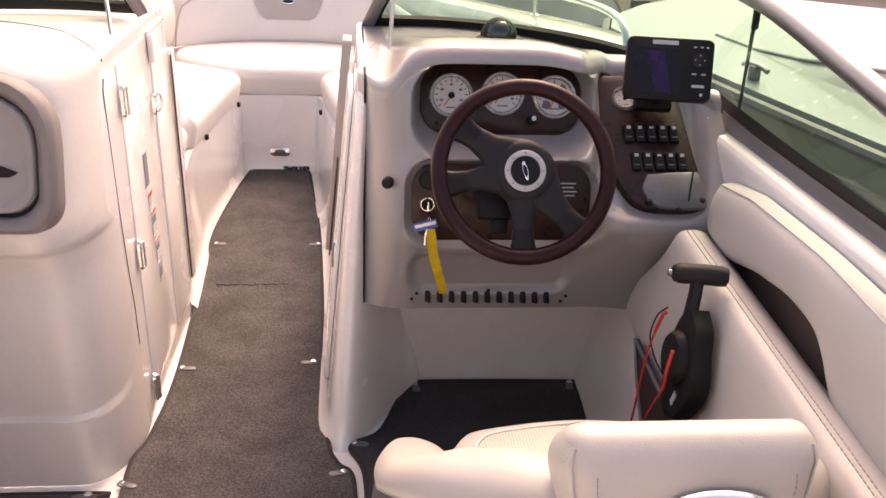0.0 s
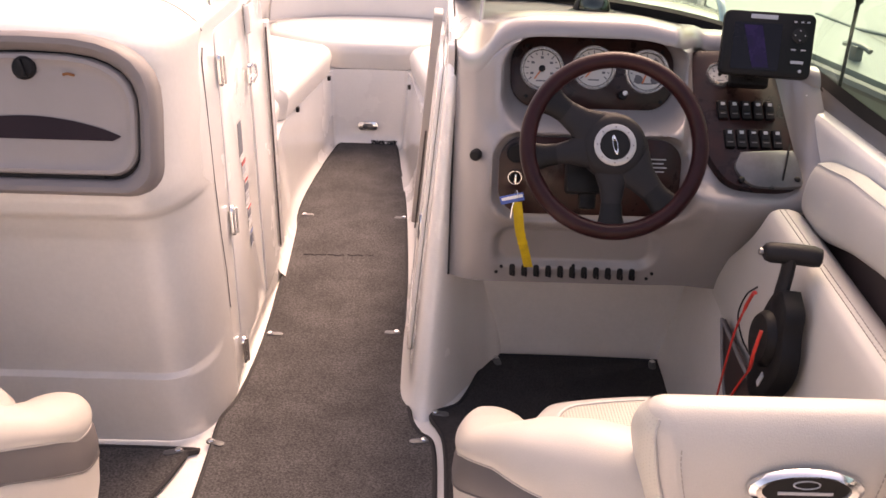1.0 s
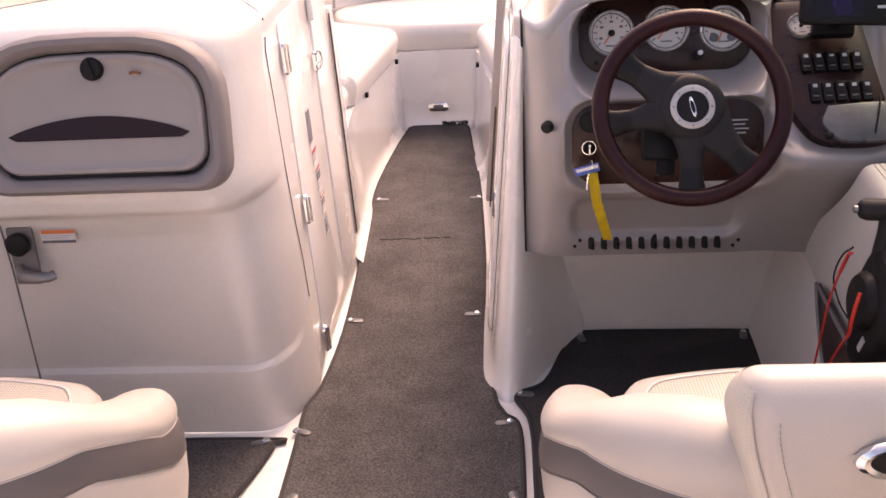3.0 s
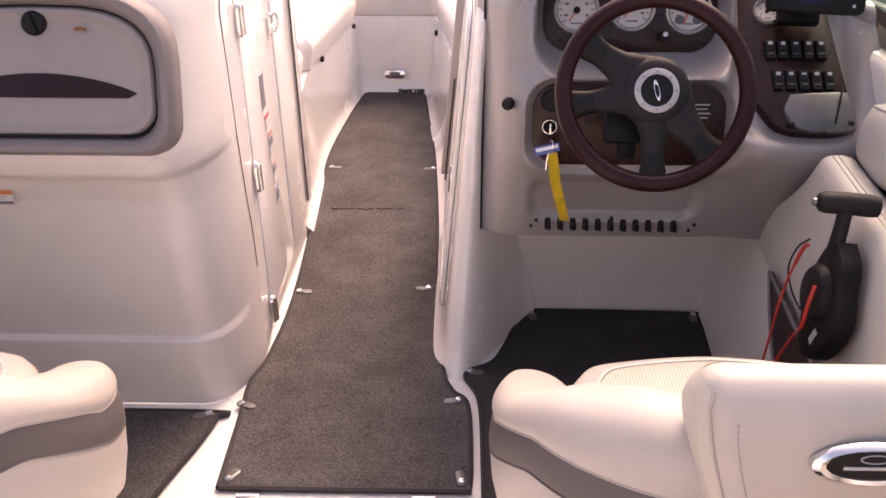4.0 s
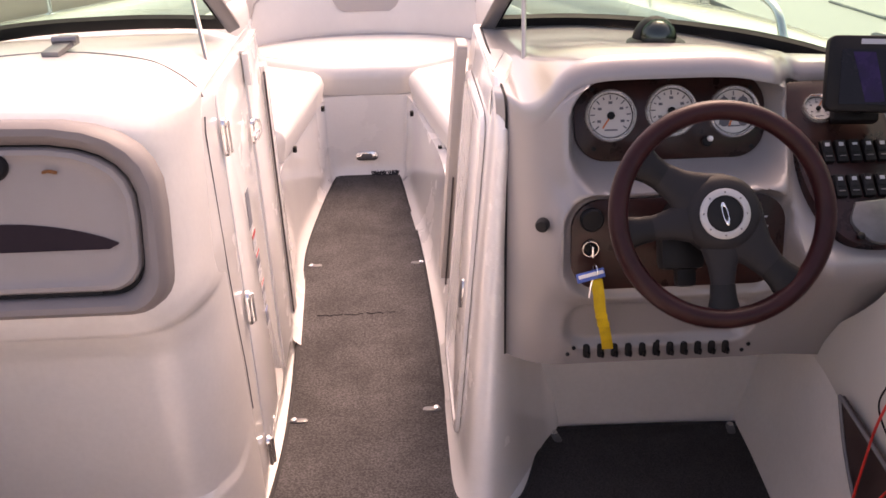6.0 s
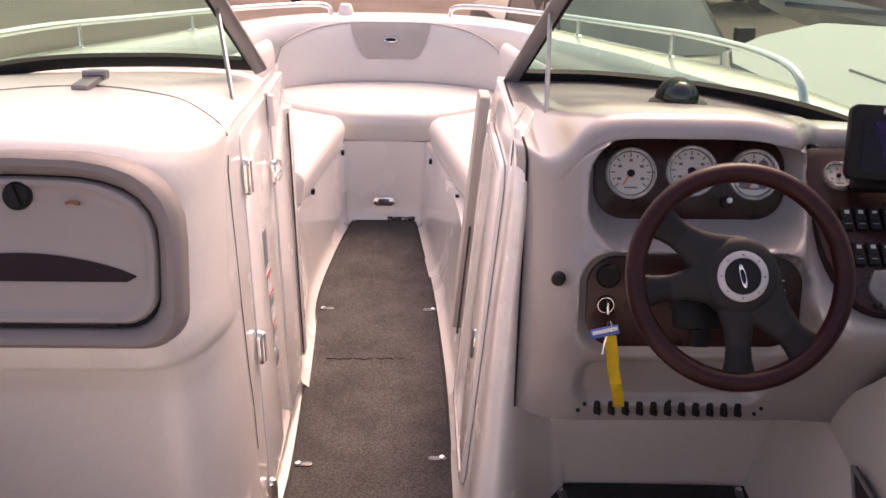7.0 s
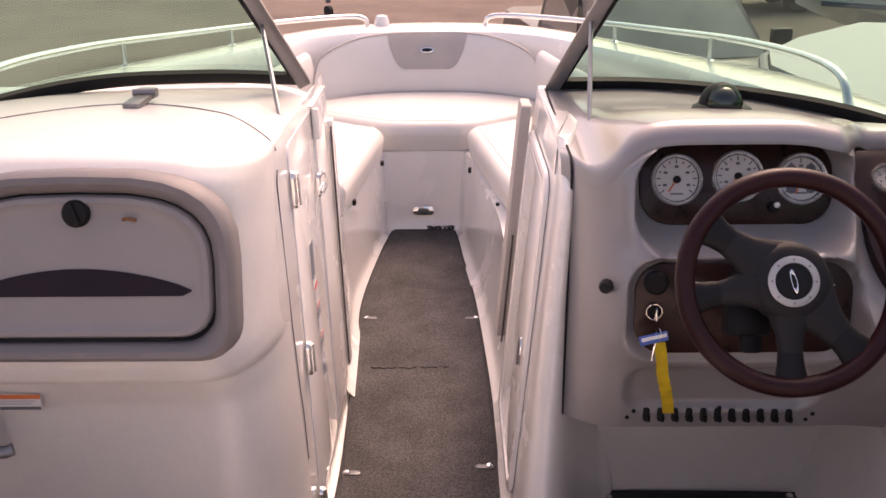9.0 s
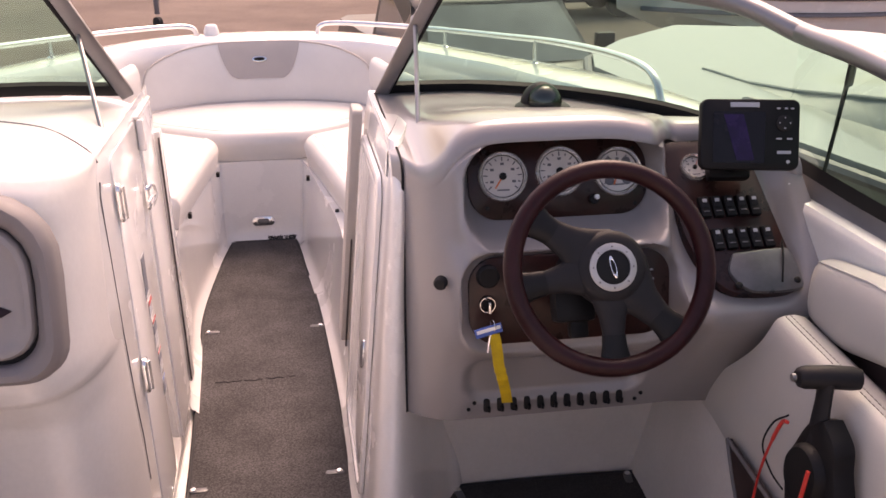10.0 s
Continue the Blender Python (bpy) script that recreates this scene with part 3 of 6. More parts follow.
def dense(pts, n=5):
    """More points along an outline, its corners eased."""
    eased = []
    for a, b in zip(pts, pts[1:] + pts[:1]):
        e = min(0.25, 0.04 / math.hypot(b[0] - a[0], b[1] - a[1]))
        eased += [tuple(q[k] + (w[k] - q[k]) * e for k in (0, 1)) for q, w in ((a, b), (b, a))]
    pts = eased
    out = []
    for (a, b), (c, d) in zip(pts, pts[1:] + pts[:1]):
        out += [(a + (c - a) * k / n, b + (d - b) * k / n) for k in range(n)]
    return out


cushion("bow_cushion", dense([(-0.248, 3.15), (-0.62, 3.15), (-0.86, 3.2), (-0.84, 3.9), (-0.50, 4.2), (-0.155, 3.97)]), 0.348, 0.122, WVINYL, "white vinyl bench cushion on the port side of the bow")
cushion("bow_cushion", dense([(0.185, 3.97), (0.50, 4.2), (0.84, 3.9), (0.86, 3.15), (0.62, 3.10), (0.325, 3.10)]), 0.348, 0.122, WVINYL, "white vinyl bench cushion on the starboard side of the bow")
cushion("bow_cushion", dense([(-0.165, 4.015), (-0.50, 4.235), (-0.58, 4.6), (-0.3, 4.82), (0.3, 4.82), (0.58, 4.6), (0.50, 4.235), (0.20, 4.015)]), 0.348, 0.122, WVINYL, "white vinyl bow cushion across the front", 0.055)
cushion("bow_cushion", dense([(-0.262, 2.66), (-0.262, 3.13), (-0.84, 3.13), (-0.84, 2.66)]), 0.348, 0.112, WVINYL, "white vinyl end pad of the port bow bench", 0.045)
cushion("bow_cushion", dense([(0.342, 2.60), (0.84, 2.60), (0.84, 3.08), (0.342, 3.08)]), 0.348, 0.112, WVINYL, "white vinyl end pad of the starboard bow bench", 0.045)
for x0, y0, x1, y1 in ((-0.235, 3.35, -0.165, 3.86), (0.20, 3.75, 0.29, 3.3)):
    t = thing("cushion_clip", "small dark hold-down clip under the bow cushion", "clip", (x0, y0, 0.34))
    bm = bmesh.new()
    box(bm, (0.014, 0.022, 0.02), pose(x0 - 0.002 * math.copysign(1, x0), y0, 0.342), 0.003)
    part("clip", bm, BLACK, t)
    t = thing("cushion_clip", "small dark hold-down clip under the bow cushion", "clip", (x1, y1, 0.34))
    bm = bmesh.new()
    box(bm, (0.014, 0.022, 0.02), pose(x1, y1, 0.342), 0.003)
    part("clip", bm, BLACK, t)

# bow backrest
br = thing("bow_bolster", "white vinyl wrap-round bow backrest with a taupe centre patch", "backrest", (0, 4.7, 0.47))


def back_surface(u, v, lift=0.0):
    a = (u - 0.5) * 2
    x = 0.01 + 0.545 * a * (1 - 0.06 * v ** 3)
    h = 0.285 * (1 - 0.30 * abs(a) ** 4.0)
    y = 4.655 - 0.24 * abs(a) ** 2.6 + 0.10 * v
    z = 0.462 + h * v
    puff = 0.03 * math.sin(math.pi * min(v * 1.02, 1)) ** 0.5 * (1 - abs(a) ** 6)
    return Vector((x, y - puff - lift, z))


bm = bmesh.new()
rows = grid(bm, 40, 20, back_surface)
back_row = [bm.verts.new((v.co.x, v.co.y + 0.06, v.co.z - 0.01)) for v in rows[-1]]
back_low = [bm.verts.new((v.co.x, v.co.y + 0.06, 0.46)) for v in rows[-1]]
for k in range(40):
    bm.faces.new((rows[-1][k], rows[-1][k + 1], back_row[k + 1], back_row[k]))
    bm.faces.new((back_row[k], back_row[k + 1], back_low[k + 1], back_low[k]))
part("pad", bm, WVINYL, br)
bm = bmesh.new()
grid(bm, 16, 10, lambda u, v: back_surface(0.5 + (u - 0.5) * (0.20 + 0.18 * v ** 0.55) - 0.0, 0.42 + 0.585 * v + 0.0, 0.004))
patch = part("centre_patch", bm, VINYL2, br, "taupe vinyl patch")
bm = bmesh.new()
pc = back_surface(0.5, 0.72, 0.006)
slab(bm, ellipse(0.036, 0.014), 0.006, frame_at(pc, (0, -1, 0.4)), 0.002)
badge = part("badge", bm, CHROME, patch, "small oval chrome badge")
bm = bmesh.new()
slab(bm, ellipse(0.026, 0.008), 0.0075, frame_at(pc, (0, -1, 0.4)))
part("badge_plate", bm, BLACK, badge)
# taupe roll at the backrest's foot: its colour stands for the shadow line there
bm = bmesh.new()
tube(bm, [Vector(back_surface(k / 40, 0.02, 0.004)) for k in range(41)], 0.014, 8)
part("seam_shade", bm, VINYL2, br, "taupe roll coloured as the shadow line where backrest meets seat")
bm = bmesh.new()
tube(bm, [back_surface(0.012, 0.04 + 0.9 * k / 12, 0.002) for k in range(13)] + [back_surface(0.012 + 0.976 * k / 40, 0.985, 0.003) for k in range(1, 40)] + [back_surface(0.988, 0.94 - 0.9 * k / 12, 0.002) for k in range(13)], 0.005, 6)
part("piping", bm, VINYL2, br, "taupe piping round the backrest")
for s in (-1, 1):
    t = thing("side_bolster", "white vinyl side bolster beside the bow backrest", "backrest", (s * 0.62, 4.2, 0.47))
    bm = bmesh.new()
    pts = curve([(s * 0.575, 4.44, 0.56), (s * 0.62, 4.2, 0.56), (s * 0.72, 3.8, 0.56), (s * 0.82, 3.3, 0.56), (s * 0.88, 2.9, 0.56)], 6)
    loft(bm, [[p + Vector((s * 0.055 * math.cos(a) - s * 0.03 * math.sin(a), 0.012 * math.cos(a), 0.145 * math.sin(a))) for a in (2 * math.pi * k / 20 for k in range(20))] for p in pts])
    part("pad", bm, WVINYL, t)

# deck ring round the bow and the hull outside it
bm = bmesh.new()
deck_in = curve([(-1.16, 2.2, 0), (-0.98, 3.0, 0), (-0.90, 3.6, 0), (-0.74, 4.2, 0), (-0.56, 4.62, 0), (-0.3, 4.80, 0), (0.0, 4.83, 0), (0.3, 4.80, 0), (0.56, 4.62, 0), (0.74, 4.2, 0), (0.90, 3.6, 0), (0.98, 3.0, 0), (1.16, 2.2, 0)], 8)
deck_out = curve([(-1.30, 2.2, 0), (-1.24, 3.0, 0), (-1.12, 3.7, 0), (-0.93, 4.4, 0), (-0.70, 4.85, 0), (-0.40, 5.12, 0), (0.0, 5.2, 0), (0.40, 5.12, 0), (0.70, 4.85, 0), (0.93, 4.4, 0), (1.12, 3.7, 0), (1.24, 3.0, 0), (1.30, 2.2, 0)], 8)
N = len(deck_in) - 1


def deck_z(y):
    return 0.885 - 0.155 * smooth01(2.2, 4.9, y)


def deck(u, v):
    a, b = path_at(deck_in, u), path_at(deck_out, u)
    if v < 0.2:
        f = v / 0.2
        return Vector((a.x, a.y, 0.40 + (deck_z(a.y) - 0.415) * f))
    if v < 0.62:
        f = (v - 0.2) / 0.42
        p = a.lerp(b, f)
        return Vector((p.x, p.y, deck_z(p.y) + 0.012 * math.sin(math.pi * f)))
    f = (v - 0.62) / 0.38
    return Vector((b.x * (1 - 0.35 * f ** 1.5), b.y - 0.9 * f ** 1.4 * max(0.0, (b.y - 3.5) / 1.7), deck_z(b.y) - 1.0 * f))


grid(bm, N, 26, deck)
tagged(part("bow_deck", bm, GEL), "white gelcoat bow deck and topsides", "boat hull", kind="structure")
for s in (-1, 1):
    t = thing("bow_rail", "low polished steel grab rail on the bow deck", "rail", (s * 0.5, 4.9, 0.75))
    pts = curve([(s * 0.30, 5.02, deck_z(5.0)), (s * 0.32, 5.0, deck_z(5) + 0.05), (s * 0.42, 4.96, deck_z(4.9) + 0.065), (s * 0.72, 4.66, deck_z(4.6) + 0.075), (s * 0.98, 4.0, deck_z(4.0) + 0.09), (s * 1.10, 3.2, deck_z(3.2) + 0.10), (s * 1.14, 2.6, deck_z(2.6) + 0.09), (s * 1.15, 2.45, deck_z(2.5))], 8)
    bm = bmesh.new()
    tube(bm, pts, 0.0125, 12)
    part("bar", bm, CHROME, t)
    for x, y in ((0.86, 4.36), (1.06, 3.5)):
        bm = bmesh.new()
        tube(bm, [(s * x, y, deck_z(y)), (s * x, y, deck_z(y) + 0.09)], 0.009, 10)
        lathe(bm, [(0.022, 0), (0.02, 0.006), (0.01, 0.012)], 14, pose(s * x, y, deck_z(y) + 0.004))
        part("stanchion", bm, CHROME, t)
t = thing("bow_light", "white bow navigation light housing", "lamp", (-0.23, 5.0, 0.74))
bm = bmesh.new()
lathe(bm, [(0.04, 0), (0.038, 0.03), (0.028, 0.055), (0.014, 0.06)], 20, pose(-0.23, 5.03, deck_z(5.0) + 0.004))
part("housing", bm, GEL, t)
# courtesy lamp in the front of the bow well
t = thing("courtesy_lamp", "small oval stainless courtesy lamp set in the white liner", "lamp", (0, 3.99, 0.07))
m = frame_at((0.0, 3.997, 0.085), (0, -1, 0.1))
bm = bmesh.new()
slab(bm, rounded(0.098, 0.04, 0.0195, 8), 0.007, m, 0.003)
part("rim", bm, CHROME, t)
bm = bmesh.new()
slab(bm, rounded(0.05, 0.022, 0.010, 8), 0.009, m, 0.001)
part("lens", bm, SMOKED, t, "grey lens")

# ---- starboard console: pillar and walkway wall ----
def wall_x(z):
    return 0.262 + 0.085 * z


bm = bmesh.new()
rings = []
for k in range(27):
    z = -0.008 + 0.955 * k / 26
    w = wall_x(z)
    flare = 0.022 * max(0.0, 1 - z / 0.05) ** 2
    top = 0.55 * smooth01(0.86, 0.957, z)
    aft = lerp_table([(0.0, 1.755), (0.2, 1.785), (0.36, 1.812), (0.6, 1.822), (0.9, 1.827)], z) + 0.24 * top
    k = lerp_table([(0.0, 1.12), (0.1, 1.05), (0.36, 0.88), (0.6, 0.66), (0.96, 0.40)], z)
    x0 = w - flare + 0.012 * top
    c = [(x0, 2.48), (x0, 2.2), (x0, 1.98), (x0 + 0.003, aft + 0.09), (w + 0.010 * k - flare * 0.6, aft + 0.030), (w + 0.028 * k, aft + 0.004 - flare), (w + 0.052 * k, aft - flare * 0.8), (w + 0.082 * k, aft + 0.030),
         (w + 0.115 * k, aft + 0.085), (w + 0.155 * k, aft + 0.165), (w + 0.20 * k, aft + 0.25), (w + 0.25 * k, 2.12), (w + 0.25 * k, 2.48)]
    rings.append([(p.x, p.y, z) for p in curve([(x, y, z) for x, y in c], 5)])
loft(bm, rings)
tagged(part("helm_pillar", bm, GEL), "white gelcoat pillar and walkway side of the helm console", "console", kind="structure")


def wall_frame(y, z, off=0.002):
    """On the starboard walkway wall: x runs aft, y up, z towards the walkway."""
    m = Matrix(((0, 0.085, -1), (-1, 0, 0), (0, 1, 0.085))).to_4x4()
    m.translation = (wall_x(z) - off, y, z)
    return m


d3 = thing("door_3", "cream hatch door in the helm console side with a ring pull", "door", (0.27, 2.2, 0.05), kind="structure")
bm = bmesh.new()
o, i = rounded(0.47, 0.82, 0.06, 8), rounded(0.41, 0.76, 0.045, 8)
loft_frame(bm, o, i, [(0, 0), (0.1, 0.008), (0.4, 0.011), (0.8, 0.010), (1, 0.002)], wall_frame(2.205, 0.445))
part("frame", bm, GEL, d3)
bm = bmesh.new()
slab(bm, rounded(0.40, 0.75, 0.042, 8), 0.007, wall_frame(2.205, 0.445), 0.002)
part("door_panel", bm, GEL, d3)
m = wall_frame(2.07, 0.394, 0.010)
bm = bmesh.new()
slab(bm, ellipse(0.017, 0.038), 0.004, m, 0.001)
pull = part("ring_pull", bm, CHROME, d3, "chrome oval ring pull")
bm = bmesh.new()
ring(bm, 1.0, 0.12, m @ pose(0, 0, 0.005) @ Matrix.Diagonal((0.012, 0.032, 0.02, 1)), 24, 6)
part("ring", bm, ALUD, pull)
bm = bmesh.new()
for y in (1.99, 2.42):
    for z in (0.10, 0.42, 0.78):
        lathe(bm, [(0.004, 0.0), (0.003, 0.003)], 8, wall_frame(y, z, 0.010))
part("screws", bm, ALU, d3)
bm = bmesh.new()
slab(bm, rounded(0.10, 0.66, 0.012), 0.026, wall_frame(2.50, 0.57, 0.008), 0.004)
t = tagged(part("folded_door", bm, VINYL2), "beige folded walkway door panel seen on edge", "door")
bm = bmesh.new()
tube(bm, [wall_frame(2.445, 0.23, 0.02) @ Vector((0, 0, 0)), wall_frame(2.445, 0.55, 0.02) @ Vector((0, 0, 0))], 0.0026, 6)
part("edge_seal", bm, HINGEB, t)

# ---- helm dash ----
def box_sdf(x, z, cx, cz, w, h, r):
    qx, qz = abs(x - cx) - w / 2 + r, abs(z - cz) - h / 2 + r
    return math.hypot(max(qx, 0), max(qz, 0)) + min(max(qx, qz), 0) - r


HX0, HX1, LIP = 0.362, 1.175, 0.038


def lip_z(x):
    """The height of the dash's upper edge: a cowl over the gauges, a lower shelf beside it."""
    pod = 0.0
    for e in (-0.021, -0.014, -0.007, 0.0, 0.007, 0.014, 0.021):
        d = min(abs((x + e - 0.665) / 0.256), 1.0)
        pod += (1 - d ** (7 if x < 0.665 else 4)) / 7
    return 0.930 + 0.100 * pod + 0.012 * smooth01(0.80, 0.88, x) + 0.04 * smooth01(0.86, 0.93, x) - 0.055 * smooth01(1.06, 1.17, x) + 0.004 * (1 - smooth01(0.345, 0.46, x))


def dash_face(x, z):
    """How far aft the face stands, without its pockets, its creases softened."""
    return sum(dash_crease(x, z + d) for d in (-0.024, -0.012, 0.0, 0.012, 0.024)) / 5


def dash_crease(x, z):
    left = lerp_table([(0.38, 1.715), (0.44, 1.693), (0.475, 1.682), (0.56, 1.660), (0.59, 1.645), (0.62, 1.632), (0.70, 1.624), (0.76, 1.640), (0.81, 1.668), (0.85, 1.69), (1.05, 1.745)], z)
    right = lerp_table([(0.38, 1.725), (0.44, 1.698), (0.56, 1.62), (0.66, 1.556), (0.69, 1.560), (0.705, 1.574), (0.95, 1.858), (1.0, 1.90)], z)
    b = smooth01(0.83, 0.93, x)
    y = left + (right - left) * b
    if x < 0.475:
        y += (1.838 + 0.08 * max(0.0, z - 0.85) - y) * ((0.475 - x) / 0.113) ** 2.6
    return y - 0.03 * smooth01(1.1, 1.175, x)


def ws_base(x):
    return lerp_table([(0.345, 2.41), (0.60, 2.40), (0.80, 2.32), (0.98, 2.17), (1.11, 2.03), (1.175, 1.93)], x), lerp_table([(0.345, 0.955), (0.6, 0.955), (0.8, 0.95), (0.98, 0.94), (1.11, 0.915), (1.175, 0.89)], x)


def dash(u, v):
    x = HX0 + (HX1 - HX0) * u
    zl = lip_z(x)
    bottom = 0.415 - 0.02 * smooth01(0.85, 1.1, x) - 0.05 * max(0.0, (0.475 - x) / 0.113) ** 2.2
    if v < 0.66:
        z = bottom + (zl - LIP - bottom) * v / 0.66
        y = dash_face(x, z)
        s = box_sdf(x, z, 0.668, 0.897, 0.385, 0.165, 0.062)
        y -= 0.013 * smooth01(0.060, 0.022, s) * smooth01(0.0, 0.02, s)
        y = y + (1.80 + 0.38 * (z - 0.90) - y) * smooth01(0.020, -0.012, s)
        s = box_sdf(x, z, 0.660, 0.702, 0.415, 0.185, 0.06)
        y -= 0.008 * smooth01(0.045, 0.015, s) * smooth01(0.0, 0.014, s)
        y += max(0.0, 1.654 + 0.15 * (z - 0.70) - y) * smooth01(0.012, -0.008, s)
        s = box_sdf(x, z, 0.648, 0.520, 0.37, 0.105, 0.04)
        y += 0.020 * smooth01(0.012, -0.014, s)
        s = box_sdf(x, z, 1.0 - 0.10 * (0.86 - z), 0.832, 0.245 + 0.02 * (0.9 - z), 0.262, 0.06)
        y += 0.030 * smooth01(0.018, -0.012, s)
        return Vector((x, y, z))
    y0 = dash_face(x, zl - LIP)
    yw, zw = ws_base(x)
    f = (v - 0.66) / 0.34
    if f < 0.3:
        a = f / 0.3 * math.pi / 2
        return Vector((x, y0 + 0.045 * (1 - math.cos(a)), zl - LIP + LIP * math.sin(a)))
    g = (f - 0.3) / 0.7
    y = y0 + 0.045 + (yw - y0 - 0.045) * g
    z = zl + (zw - zl) * (smooth01(0.0, 0.8, g) if zl > zw else g)
    return Vector((x, y, z))


bm = bmesh.new()
rows = grid(bm, 190, 250, dash)
skirt = [bm.verts.new(r[0].co + Vector((-0.018, 0.040, -0.006))) for r in rows]
for k in range(len(rows) - 1):
    bm.faces.new((rows[k][0], rows[k + 1][0], skirt[k + 1], skirt[k]))
DASH_PTS = [v.co.copy() for r in rows[176::2] for v in r[::3]]
helm_dash = tagged(part("helm_dash", bm, DASH), "taupe moulded helm dashboard with a domed gauge pod", "dashboard", kind="structure")
# seam between dash and pillar, underside and the footwell behind
bm = bmesh.new()
tube(bm, [dash(0.0, k / 60) + Vector((-0.002, -0.003, 0)) for k in range(0, 61)], 0.0026, 6)
tagged(part("dash_gap", bm, CAVITY), "dark joint between dash and pillar", "trim", kind="structure")
bm = bmesh.new()


def footwell(u, v):
    x = 0.40 + 0.75 * u
    if v < 0.12:
        y, z = dash_face(max(x, 0.40), 0.40) + 0.030, 0.428 - 0.04 * v / 0.12 - 0.02 * smooth01(0.85, 1.1, x)
        y += 0.024 * v / 0.12
    else:
        f = (v - 0.12) / 0.88
        y0, z0 = dash_face(max(x, 0.40), 0.40) + 0.054, 0.388 - 0.02 * smooth01(0.85, 1.1, x)
        g, h = min(f / 0.4, 1.0), max((f - 0.4) / 0.6, 0.0)
        y = y0 + (1.99 - y0) * g + 0.078 * h ** 0.7
        z = z0 - 0.02 * g ** 3 + (0.012 - z0) * h
    return Vector((x, y, z))


grid(bm, 40, 36, footwell)
tagged(part("footwell_front", bm, HELMLINER), "off-white moulded toe board under the helm", "liner", kind="structure")
bm = bmesh.new()


def foot_side(u, v):
    y = 2.07 - 1.6 * u
    z = -0.008 + 0.46 * v
    x = 0.995 - 0.035 * smooth01(0.0, 0.4, u) + 0.05 * v ** 1.4 + 0.10 * (1 - smooth01(0.0, 0.10, u)) * 0.0 - 0.02 * (1 - v) ** 6
    return Vector((x, y, z))


grid(bm, 40, 16, foot_side)
tagged(part("footwell_side", bm, HELMLINER), "off-white moulded side of the helm footwell", "liner", kind="structure")

SIDEVINYL = material("side_vinyl", (0.53, 0.503, 0.468), 0.46, vary=0.04, scale=4, grain=0.2, grain_scale=450, dirt=0.04)


# ---- starboard side: panel, insert, bolster, coaming ----
def panel_pt(y, z):
    return 0.975 + 0.16 * smooth01(0.3, 0.7, z) * 0.5 + 0.03 * (1.7 - y) * 0


side = thing("helm_side_panel", "cream vinyl padded side panel with double stitching", "panel", (1.0, 1.2, 0.3))


def side_panel(u, v):
    y_front = 1.735 - 0.20 * smooth01(0.0, 1.0, v)
    y = y_front + (0.25 - y_front) * u
    low = 0.385 - 0.13 * smooth01(0.0, 0.35, u)
    zt = 0.672 - 0.10 * u
    z = low + (zt - low) * v
    x = 1.0 + 0.028 * v - 0.014 * math.sin(math.pi * v) ** 0.6
    return Vector((x, y, z))


bm = bmesh.new()
rows = grid(bm, 40, 16, side_panel)
bottom = [bm.verts.new(v.co + Vector((0.06, 0, 0.0))) for v in rows[0]]
front = [bm.verts.new(r[0].co + Vector((0.08, 0.015, 0))) for r in rows]
lip = [[bm.verts.new(v.co + Vector((dx, 0, dz))) for v in rows[-1]] for dx, dz in ((0.007, 0.007), (0.018, 0.011), (0.040, 0.012), (0.060, 0.006), (0.090, -0.018), (0.125, -0.06))]
for k in range(40):
    bm.faces.new((rows[0][k], rows[0][k + 1], bottom[k + 1], bottom[k]))
    for a, b in zip([rows[-1]] + lip, lip):
        bm.faces.new((a[k], a[k + 1], b[k + 1], b[k]))
for k in range(16):
    bm.faces.new((rows[k][0], rows[k + 1][0], front[k + 1], front[k]))
part("pad", bm, SIDEVINYL, side)
for off in (0.020, 0.031):
    bm = bmesh.new()
    for k in range(110):
        a = side_panel(k / 110, 1.0) + Vector((off, 0, 0.0120))
        b = side_panel((k + 0.62) / 110, 1.0) + Vector((off, 0, 0.0120))
        tube(bm, [a, b], 0.0011, 4)
    part("stitching", bm, THREAD, side, "row of grey stitches")
ins = thing("brown_insert", "dark brown glossy insert between side panel and bolster", "trim", (1.12, 1.2, 0.62))
bm = bmesh.new()
grid(bm, 30, 8, lambda u, v: Vector((1.125 + 0.004 * math.sin(9 * u), 1.56 - 0.95 * u, 0.46 + 0.28 * v)))
part("panel", bm, BROWN, ins)
bol = thing("coaming_bolster", "puffy cream vinyl bolster along the coaming", "bolster", (1.12, 1.2, 0.7))


def bolster(u, v):
    d = 1.02 * u
    y = 1.60 - d
    top = lerp_table([(0, 0.755), (0.03, 0.780), (0.07, 0.792), (0.21, 0.814), (0.51, 0.820), (0.75, 0.812), (0.92, 0.78), (1.02, 0.72)], d)
    low = sum(lerp_table([(0, 0.70), (0.04, 0.672), (0.11, 0.655), (0.165, 0.652), (0.30, 0.685), (0.446, 0.704), (0.54, 0.698), (0.59, 0.679), (0.652, 0.60), (0.70, 0.545), (0.76, 0.52), (1.02, 0.52)], d + e) for e in (-0.02, 0, 0.02)) / 3
    a = math.pi * v
    z = low + (top - low) * (0.35 * (0.5 - 0.5 * math.cos(a)) + 0.65 * v)
    x = 1.145 - (0.048 + 0.014 * (1 - v)) * math.sin(a) ** 0.28 * min(1, (u * 12 + 0.25), (1 - u) * 10 + 0.3)
    return Vector((x, y, z))


bm = bmesh.new()
grid(bm, 60, 24, bolster)
part("pad", bm, SIDEVINYL, bol)
bm = bmesh.new()
tube(bm, [bolster(0.02 + 0.97 * k / 50, 0.93) + Vector((-0.001, 0, 0.001)) for k in range(51)], 0.0018, 6)
part("piping", bm, PIPING, bol, "cream piping")
bm = bmesh.new()


